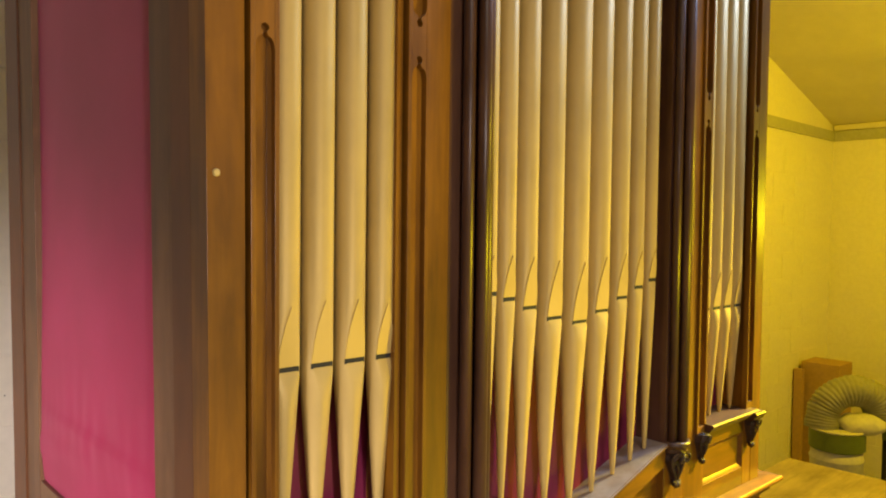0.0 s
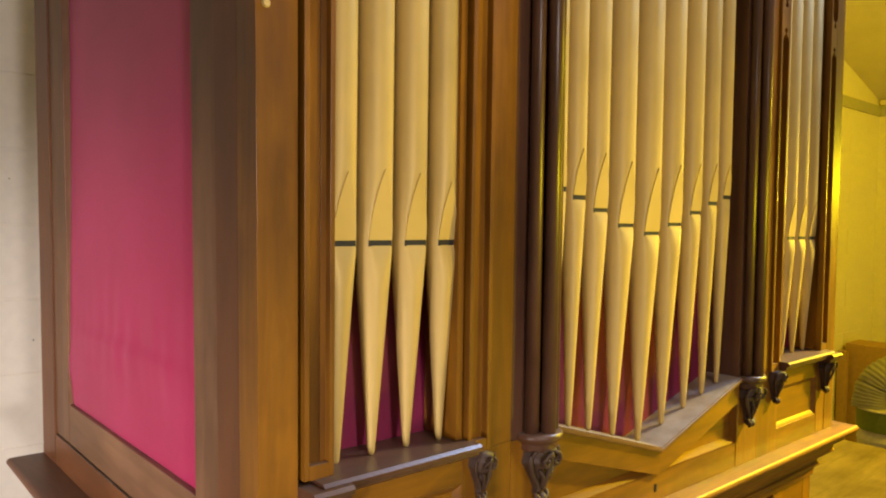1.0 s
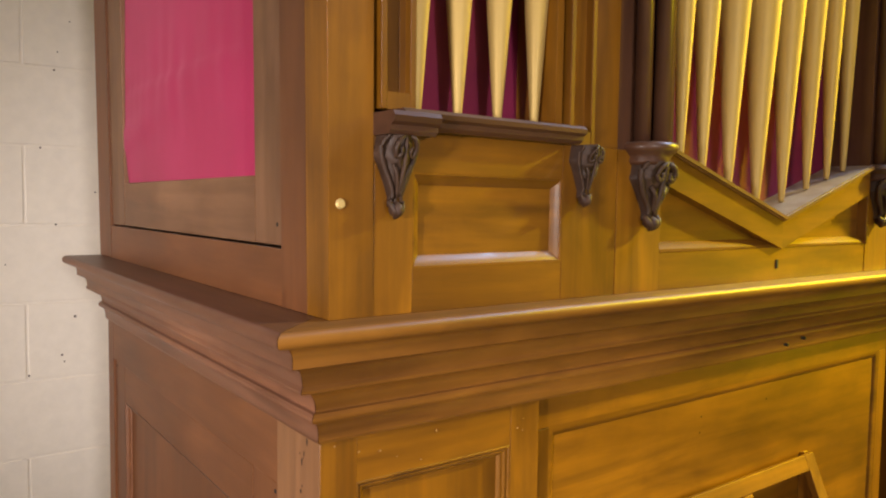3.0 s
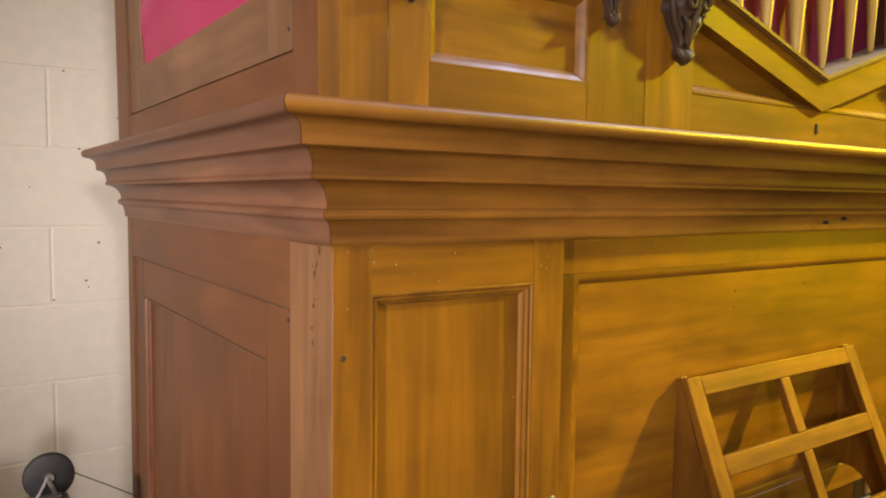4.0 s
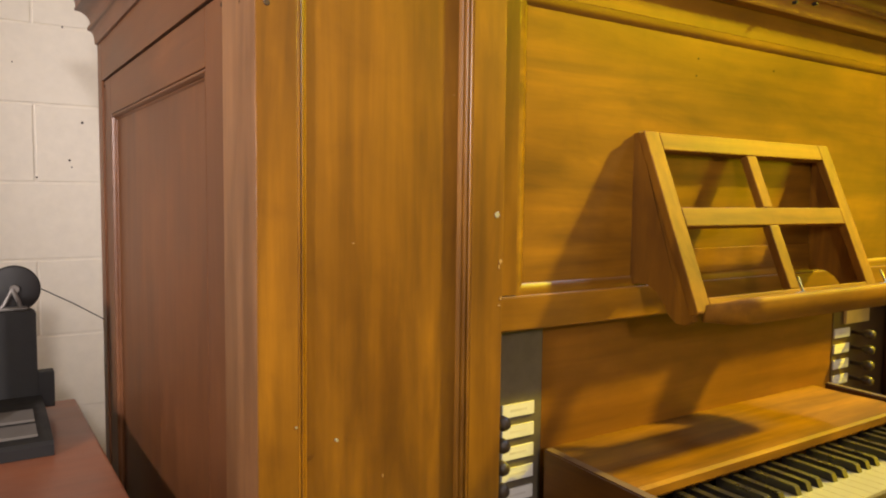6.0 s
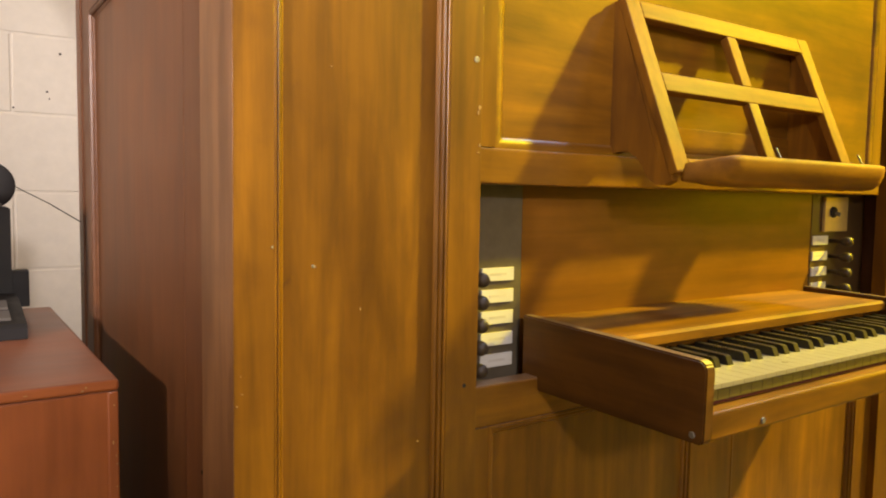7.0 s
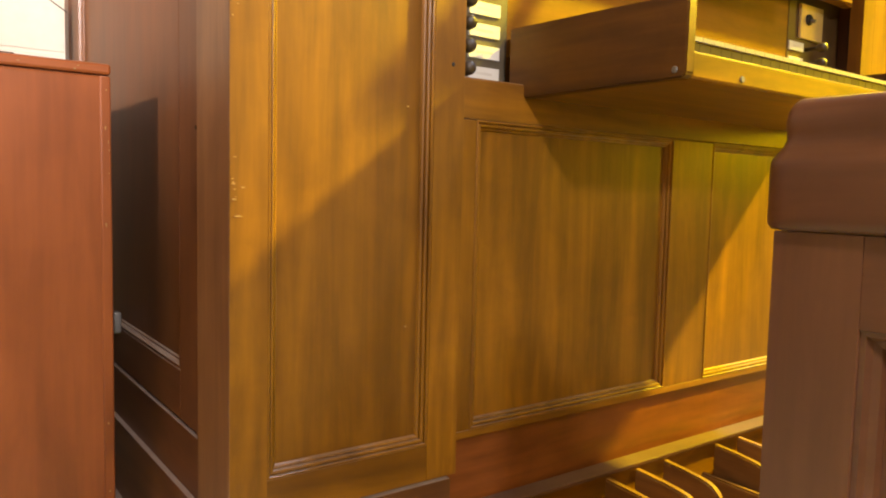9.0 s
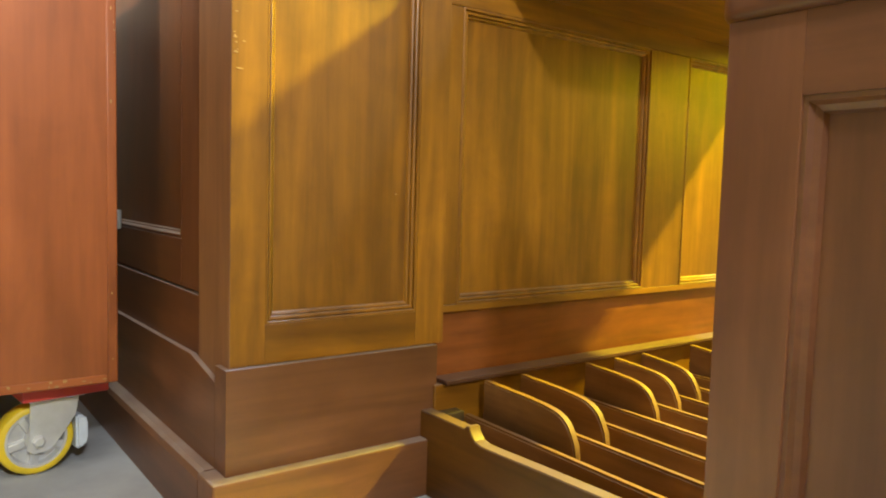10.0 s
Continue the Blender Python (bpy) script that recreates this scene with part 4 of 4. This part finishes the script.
def natural_pedal(x):
    rows = [(-0.03, 0.055), (-0.03, 0.127), (-0.40, 0.122), (-0.82, 0.110), (-0.826, 0.096), (-0.826, 0.055)]
    bm = extruded([(x - 0.0065, y, z) for y, z in rows], (0.013, 0, 0))
    bmesh.ops.bevel(bm, geom=[e for e in bm.edges if abs((e.verts[0].co - e.verts[1].co).y) > 0.1], offset=0.003, segments=2, affect="EDGES")
    return part("natural_pedal", bm, PEDAL, pedals)


def sharp_pedal(x, back):
    """A sharp with a rounded nose; the noses lie on a curve, each set further back than the last."""
    rows = [(-0.03, 0.05), (-0.03, 0.173), (-0.12, 0.1695), (-0.155, 0.1672), (-0.170, 0.1652), (-0.182, 0.1625), (-0.193, 0.1575), (-0.202, 0.150), (-0.209, 0.139), (-0.2155, 0.126), (-0.218, 0.112), (-0.218, 0.05)]
    bm = extruded([(x - 0.007, y + back * min(1, max(0, (-0.03 - y) / 0.12)), z) for y, z in rows], (0.014, 0, 0))
    bmesh.ops.bevel(bm, geom=[e for e in bm.edges if abs(e.verts[0].co.x - e.verts[1].co.x) < 0.001], offset=0.0025, segments=2, affect="EDGES")
    return part("sharp_pedal", bm, PEDAL, pedals)


for k in range(14):
    natural_pedal(0.380 + 0.0745 * k)
    if k % 7 in (0, 1, 3, 4, 5):
        sharp_pedal(0.4165 + 0.0745 * k, 0.0132 * min(k, 6, 12 - k))

# ---- panelled bench end beside the pedals ----
bench = thing("bench_end", "dark brown panelled wooden bench end with moulded cap beside the pedals", "bench end", at=(0, 0, 0))
BX0, BX1, BY0, BY1 = 0.274, 0.324, -0.98, -0.494
cap = [(0.0, 0.604), (0.007, 0.605), (0.0092, 0.608), (0.0098, 0.613), (0.0098, 0.652), (0.0088, 0.657), (0.005, 0.662), (0.001, 0.667), (-0.001, 0.672), (-0.0005, 0.678), (0.0, 0.685), (-0.001, 0.692), (-0.004, 0.698), (-0.008, 0.7015), (-0.0113, 0.703)]


def cap_mesh():
    """A moulding run round the board's edge with rounded corners."""
    bm = bmesh.new()
    rings = []
    for o, z in cap:
        rad = max(0.012 + o, 0.0006)
        ring = []
        for cx, cy, a0 in ((BX1 - 0.012, BY1 - 0.012, 0), (BX0 + 0.012, BY1 - 0.012, 90), (BX0 + 0.012, BY0 + 0.012, 180), (BX1 - 0.012, BY0 + 0.012, 270)):
            for k in range(5):
                a = math.radians(a0 + 22.5 * k)
                ring.append(bm.verts.new((cx + rad * math.cos(a), cy + rad * math.sin(a), z)))
        rings.append(ring)
    n = len(rings[0])
    for p, q in zip(rings, rings[1:]):
        for k in range(n):
            bm.faces.new((p[k], p[(k + 1) % n], q[(k + 1) % n], q[k]))
    bm.faces.new(rings[0][::-1])
    bm.faces.new(rings[-1])
    bmesh.ops.recalc_face_normals(bm, faces=bm.faces)
    return bm


part("cap", cap_mesh(), BENCH["y"], bench, "", True)
end = part("end_board", boxed(BX0 + 0.018, BX1 - 0.018, BY0 + 0.02, BY1 - 0.02, 0.05, 0.6035, 0), BENCH["z"], bench)
for a, b, c, d, g in ((BY1 - 0.066, BY1, 0.055, 0.6035, "z"), (BY0, BY0 + 0.075, 0.055, 0.6035, "z"), (BY0 + 0.075, BY1 - 0.066, 0.537, 0.6035, "y"), (BY0 + 0.075, BY1 - 0.066, 0.055, 0.13, "y")):
    part("end_rail" if g == "y" else "end_stile", boxed(BX0, BX1, a, b, c, d, 0.0006), BENCH[g], end)
part("moulding", moulded_frame(side(BX0 + 0.003), BY0 + 0.075, BY1 - 0.066, 0.13, 0.537, [(0, 0), (0.004, 0.001), (0.007, 0.006), (0.012, 0.009), (0.014, 0.0155)]), BENCH["y"], end)
part("foot", boxed(BX0 - 0.012, BX1 + 0.012, BY0 - 0.01, BY1 + 0.008, FLOOR, 0.0545, 0.004), BENCH["y"], bench)

# ---- red-brown cabinet on castors ----
cabinet = thing("cabinet", "red-brown varnished wooden cabinet with chipped edges on castors", "cabinet", at=(0, 0, 0))
AX0, AX1, AY0, AY1, AZ0, AZ1 = -0.80, -0.034, 0.291, 1.010, 0.158, 0.790
part("body", boxed(AX0, AX1, AY0, AY1, AZ0, AZ1 - 0.016, 0.004), RED_BOX["z"], cabinet)
part("top", boxed(AX0 - 0.002, AX1 + 0.002, AY0 - 0.003, AY1, AZ1 - 0.0155, AZ1, 0.004), RED_BOX["x"], cabinet)


for a, b, c, d in ((AX1 - 0.013, AX1 + 0.0015, AZ0 + 0.001, AZ1 - 0.0165), (AX0 - 0.0015, AX0 + 0.013, AZ0 + 0.001, AZ1 - 0.0165)):
    part("corner_bead", boxed(a, b, AY0 - 0.002, AY0 + 0.014, c, d, 0.0025), RED_BOX["z"], cabinet)
part("bottom_bead", boxed(AX0 + 0.014, AX1 - 0.014, AY0 - 0.0015, AY0 + 0.012, AZ0 + 0.001, AZ0 + 0.014, 0.0025), RED_BOX["x"], cabinet)


rnd = random.Random(3)
for k in range(12):
    chip(rnd.uniform(-0.26, AX1 - 0.01), AY0 - 0.0015, AZ0 + 0.004 + rnd.uniform(0, 0.008), rnd.uniform(0.001, 0.004), rnd.uniform(0.0006, 0.0022), k + 300, cabinet)
for k in range(14):
    if k < 8:
        chip(AX1 - 0.001 - abs(rnd.gauss(0, 0.003)), AY0 - 0.002, rnd.uniform(AZ0 + 0.01, AZ1 - 0.03), rnd.uniform(0.0005, 0.0014), rnd.uniform(0.0006, 0.003), k + 90, cabinet)
    else:
        chip(rnd.uniform(-0.32, AX1 - 0.01), AY0 - 0.003, AZ1 - 0.004 - rnd.uniform(0, 0.007), rnd.uniform(0.0008, 0.003), rnd.uniform(0.0005, 0.0013), k + 90, cabinet)


def castor(x, y, turn):
    c = part("castor", lathed([(0.0001, -0.006), (0.036, -0.006), (0.039, -0.014), (0.043, -0.014), (0.043, 0.014), (0.039, 0.014), (0.036, 0.006), (0.0001, 0.006)], 0, 0, 0.0535, 32, "y"), STEEL, cabinet, "castor with yellow tyre and steel fork")
    part("tyre", lathed([(0.043, -0.015), (0.050, -0.015), (0.053, -0.011), (0.0535, 0.0), (0.053, 0.011), (0.050, 0.015), (0.043, 0.015), (0.043, -0.015)], 0, 0, 0.0535, 36, "y", None, False), TYRE, c, "", True)
    for k in range(5):
        a = 2 * math.pi * k / 5 + 0.4
        bm = boxed(0.012, 0.039, -0.013, 0.013, -0.006, 0.006, 0.002)
        bmesh.ops.transform(bm, matrix=Matrix.Translation((0, 0, 0.0535)) @ Matrix.Rotation(a, 4, "Y"), verts=bm.verts)
        part("spoke", bm, STEEL, c)
    part("hub", lathed([(0.0001, -0.016), (0.014, -0.016), (0.016, -0.013), (0.016, 0.013), (0.014, 0.016), (0.0001, 0.016)], 0, 0, 0.0535, 24, "y"), STEEL, c, "", True)
    for s in (-1, 1):
        pts = [(-0.016, 0.042), (-0.008, 0.036), (0.014, 0.036), (0.022, 0.042), (0.052, 0.084), (0.057, 0.112), (-0.010, 0.112), (-0.012, 0.070)]
        part("fork", extruded([(px, s * 0.022 - 0.0015, pz) for px, pz in pts], (0, 0.003, 0)), STEEL, c)
        part("axle_nut", lathed([(0.0001, s * 0.023), (0.009, s * 0.023), (0.009, s * 0.029), (0.006, s * 0.031), (0.0001, s * 0.031)], 0, 0, 0.0535, 6, "y"), STEEL, c)
    part("swivel", boxed(-0.012, 0.066, -0.024, 0.024, 0.1122, 0.1175, 0.001), STEEL, c)
    part("top_plate", boxed(-0.025, 0.095, -0.042, 0.042, 0.118, 0.1418, 0.002), RED_PAINT, c, "red plate")
    bm = extruded([(0.0545, -0.019, 0.026), (0.068, -0.019, 0.031), (0.072, -0.019, 0.040), (0.072, -0.019, 0.070), (0.068, -0.019, 0.078), (0.0545, -0.019, 0.081)], (0, 0.038, 0))
    bmesh.ops.bevel(bm, geom=bm.edges[:], offset=0.003, segments=2, affect="EDGES")
    part("brake_pedal", bm, BRAKE, c, "pale blue brake pad")
    c.matrix_local = pose(x, y, FLOOR, 0, 0, turn)
    return c


for x, y, t in ((-0.134, 0.37, 8), (-0.70, 0.37, -20), (-0.135, 0.93, 30), (-0.70, 0.93, 70)):
    castor(x, y, t)

# ---- black winding machine on the cabinet ----
winder = thing("winding_machine", "black machine with a dark reel, on the cabinet top", "machine", at=(0, 0.08, AZ1))
base = part("base", extruded([(-0.42, y, z) for y, z in ((0.560, 0.001), (0.560, 0.020), (0.566, 0.026), (0.705, 0.050), (0.795, 0.050), (0.80, 0.046), (0.80, 0.001))], (0.312, 0, 0)), BLACK_PAINT, winder, "sloping black base")
for y in (0.585, 0.645):
    part("tray", extruded([(-0.40, y + d, 0.0268 + (y + d - 0.566) * 0.1727 + h) for d, h in ((0, 0), (0.004, 0.003), (0.046, 0.003), (0.05, 0))], (0.27, 0, 0)), DULL, base)
part("column", extruded([(-0.245, 0.80, 0.001), (-0.112, 0.80, 0.001), (-0.112, 0.80, 0.213), (-0.118, 0.80, 0.217), (-0.190, 0.80, 0.217), (-0.197, 0.80, 0.210)], (0, 0.045, 0)), BLACK_PAINT, winder)
part("motor", boxed(-0.112, -0.082, 0.81, 0.84, 0.02, 0.092, 0.002), BLACK_PAINT, winder)
reel = part("reel", lathed([(0.0001, -0.008), (0.043, -0.008), (0.046, -0.006), (0.046, -0.003), (0.038, -0.002), (0.038, 0.002), (0.046, 0.003), (0.046, 0.006), (0.043, 0.008), (0.0001, 0.008)], -0.146, 0.835, 0.258, 36, "y"), BLACK_PAINT, winder, "black reel", True)
part("hub", lathed([(0.0001, -0.014), (0.008, -0.014), (0.009, -0.008)], -0.146, 0.835, 0.258, 14, "y"), DULL, reel)
part("bracket", tube([(-0.175, 0.822, 0.217), (-0.165, 0.822, 0.228), (-0.150, 0.822, 0.258)], 0.0035, 8), DULL, winder)
part("bracket", tube([(-0.136, 0.822, 0.217), (-0.140, 0.822, 0.235), (-0.150, 0.822, 0.258)], 0.0045, 8), DULL, winder)
part("bracket_foot", boxed(-0.185, -0.125, 0.812, 0.84, 0.2172, 0.224, 0.002), DULL, winder)
jar = tagged(linked("jar", lathed([(0.0001, 0.0), (0.036, 0.0), (0.042, 0.01), (0.045, 0.20), (0.043, 0.228), (0.047, 0.232), (0.047, 0.244), (0.041, 0.246), (0.039, 0.23), (0.0001, 0.225)], -0.275, 0.715, AZ1 + 0.0415, 28), BAG, None, "", True), "pale beige jar standing on the black machine's base", "jar")
wire = thing("wire", "thin grey wire from the reel to the organ case", "wire", at=(-0.104, 0.90, 1.051))
part("strand", tube([(0, 0.015, -0.003), (0.06, 0.0, -0.037), (0.118, 0.0, -0.075)], 0.0012, 6), BLACK_PAINT, wire)

# ---- far end of the room ----
table = thing("work_table", "pale wooden work table", "table", at=(0, 0, 0))
part("tabletop", boxed(2.6, 4.95, 0.15, 1.15, 0.74, 0.78, 0.004), PALE, table)
for x in (2.65, 4.84):
    for y in (0.2, 1.04):
        part("leg", boxed(x, x + 0.06, y, y + 0.06, FLOOR, 0.74, 0.003), WOOD["z"], table)
tagged(linked("board", boxed(6.60, 6.66, 1.70, 1.775, FLOOR, 1.12, 0.002), CARD), "narrow brown board standing against the block wall", "board")
carton = tagged(linked("carton", boxed(6.72, 7.05, 1.42, 1.755, FLOOR, 1.18, 0.004), CARD), "tall brown cardboard carton against the block wall", "carton")

extractor = thing("dust_extractor", "dust extractor drum with a green band and a grey flexible hose", "dust extractor", at=(0, 0, 0))
EX, EY = 5.45, 1.0
part("drum", lathed([(0.0001, FLOOR), (0.176, FLOOR), (0.18, 0.1), (0.18, 0.70), (0.186, 0.71), (0.186, 0.725), (0.178, 0.735), (0.178, 0.788), (0.0001, 0.788)], EX, EY, 0, 32), BAG, extractor, "", True)
band = part("band", lathed([(0.0001, 0.7885), (0.186, 0.7885), (0.191, 0.795), (0.191, 0.922), (0.186, 0.929), (0.0001, 0.929)], EX, EY, 0, 40), GREEN, extractor, "green metal band")
part("rim", lathed([(0.178, 0.9295), (0.193, 0.9295), (0.197, 0.936), (0.193, 0.943), (0.178, 0.943), (0.0001, 0.938)], EX, EY, 0, 40), BAG, band, "", True)
RX, RY = 0.73, -0.68


def off(u, z, back=0.0):
    return (EX + RX * u - RY * back, EY + RY * u + RX * back, z + 0.06)


part("stand_arm", boxed(EX + 0.22, EX + 0.25, EY - 0.27, EY - 0.24, FLOOR, 0.86, 0.003), BLACK_PAINT, extractor)
part("stand_head", boxed(EX + 0.20, EX + 0.42, EY - 0.38, EY - 0.24, 0.8605, 0.97, 0.01), GREEN, extractor, "green metal head of the stand")


def hose():
    """A flexible duct that rises from the drum, bends over and drops again, its ribs uneven."""
    line = [Vector(off(u, z, b)) for u, z, b in ((-0.110, 0.875, 0.02), (-0.105, 0.96, 0.03), (-0.075, 1.05, 0.03), (0.0, 1.13, 0.02), (0.11, 1.165, 0.0), (0.22, 1.145, -0.01), (0.29, 1.07, -0.02), (0.31, 0.98, -0.02), (0.31, 0.93, -0.02))]
    pts = []
    for k in range(len(line) - 1):
        for m in range(16):
            pts.append(line[k].lerp(line[k + 1], m / 16))
    for _ in range(60):
        pts = [pts[0]] + [(pts[k - 1] + 2 * pts[k] + pts[k + 1]) / 4 for k in range(1, len(pts) - 1)] + [pts[-1]]
    radii = [0.112 + 0.006 * noise.noise(Vector((k * 0.09, 0, 0))) + (0.004 if k % 4 < 2 else -0.003) for k in range(len(pts))]
    bm = tube(pts, radii, 22)
    for v in bm.verts:
        v.co += 0.006 * noise.noise_vector(v.co * 14)
    return bm


part("hose", hose(), DUCT, extractor, "ribbed grey flexible duct", True)


def crumpled():
    bm = bmesh.new()
    bmesh.ops.create_icosphere(bm, subdivisions=4, radius=1, matrix=Matrix.LocRotScale(off(0.17, 0.925, -0.03), None, (0.17, 0.15, 0.07)))
    for v in bm.verts:
        v.co += 0.035 * noise.noise_vector(v.co * 6) + 0.012 * noise.noise_vector(v.co * 17)
    return bm


part("crumpled_bag", crumpled(), BAG, extractor, "crumpled pale cloth", True)
# flat grey band along the two far walls below the ceiling
part("beam", boxed(2.0, RIGHT, BACK - 0.012, BACK + 0.003, 3.30, 3.40, 0.002), GREY, wall_back)
part("beam", boxed(RIGHT - 0.012, RIGHT + 0.003, -3.0, BACK - 0.013, 3.30, 3.40, 0.002), GREY, wall_right)
tagged(linked("trim", boxed(RIGHT - 0.05, RIGHT + 0.003, -4.0, BACK - 0.013, 3.402, 3.455, 0.004), CEILING), "pale trim under the sloping ceiling", "trim", kind="structure")

for x, z, s in ((0.007, 1.968, 0.003), (0.056, 1.336, 0.0035), (0.062, 1.315, 0.0025), (-0.169, 1.444, 0.003), (0.094, 1.453, 0.004), (0.045, 1.738, 0.003), (0.047, 2.202, 0.003), (0.057, 2.257, 0.002), (0.092, 2.352, 0.002), (0.156, 1.838, 0.0025), (-0.034, 1.282, 0.003), (0.06, 2.47, 0.004), (-0.09, 1.62, 0.002)):
    part("hole", lathed([(0.0001, BACK - 0.0012), (s * 0.8, BACK - 0.0012), (s, BACK - 0.0004), (s, BACK + 0.002)], x, 0, z, 8, "y"), DENT, wall_back, "small dark hole in the paint")
part("cord", tube([(0.189, BACK - 0.006, 2.187), (0.1885, BACK - 0.006, 2.12), (0.190, BACK - 0.006, 2.05), (0.190, BACK - 0.006, 1.977)], [0.005, 0.003, 0.003, 0.003], 8), PAINTED, wall_back, "short cord painted over")

# ---- painted blocks of the walls ----
BL, BH, Z0, XJ = 0.47, 0.2355, 1.031, -0.037


def block_mesh(along_x):
    j = 0.0035
    bm = boxed(j, BL - j, 0, 0.03, j, BH - j, 0.0022) if along_x else boxed(0, 0.03, j, BL - j, j, BH - j, 0.0022)
    me = bpy.data.meshes.new("block")
    bm.to_mesh(me)
    bm.free()
    me.materials.append(PAINTED)
    return me


bx, by = block_mesh(True), block_mesh(False)


def block(me, parent, x, y, z):
    ob = new("block", me)
    ob.location, ob.parent = (x, y, z), parent


for row in range(-4, 10):
    z = Z0 + BH * row
    shift = 0 if row % 2 else 0.5
    for k in range(-4, 17):
        x = XJ + BL * (k + shift)
        seen = x < 0.5 if z > 0.4 else False
        if (seen and x > -1.5) or (4.6 < x < RIGHT - BL and z + BH < 3.35):
            block(bx, wall_back, x, BACK, z)
    for k in range(1, 7):
        y = BACK - BL * (k + shift)
        if z + BH < 3.3:
            block(by, wall_right, RIGHT - 0.0, y, z)
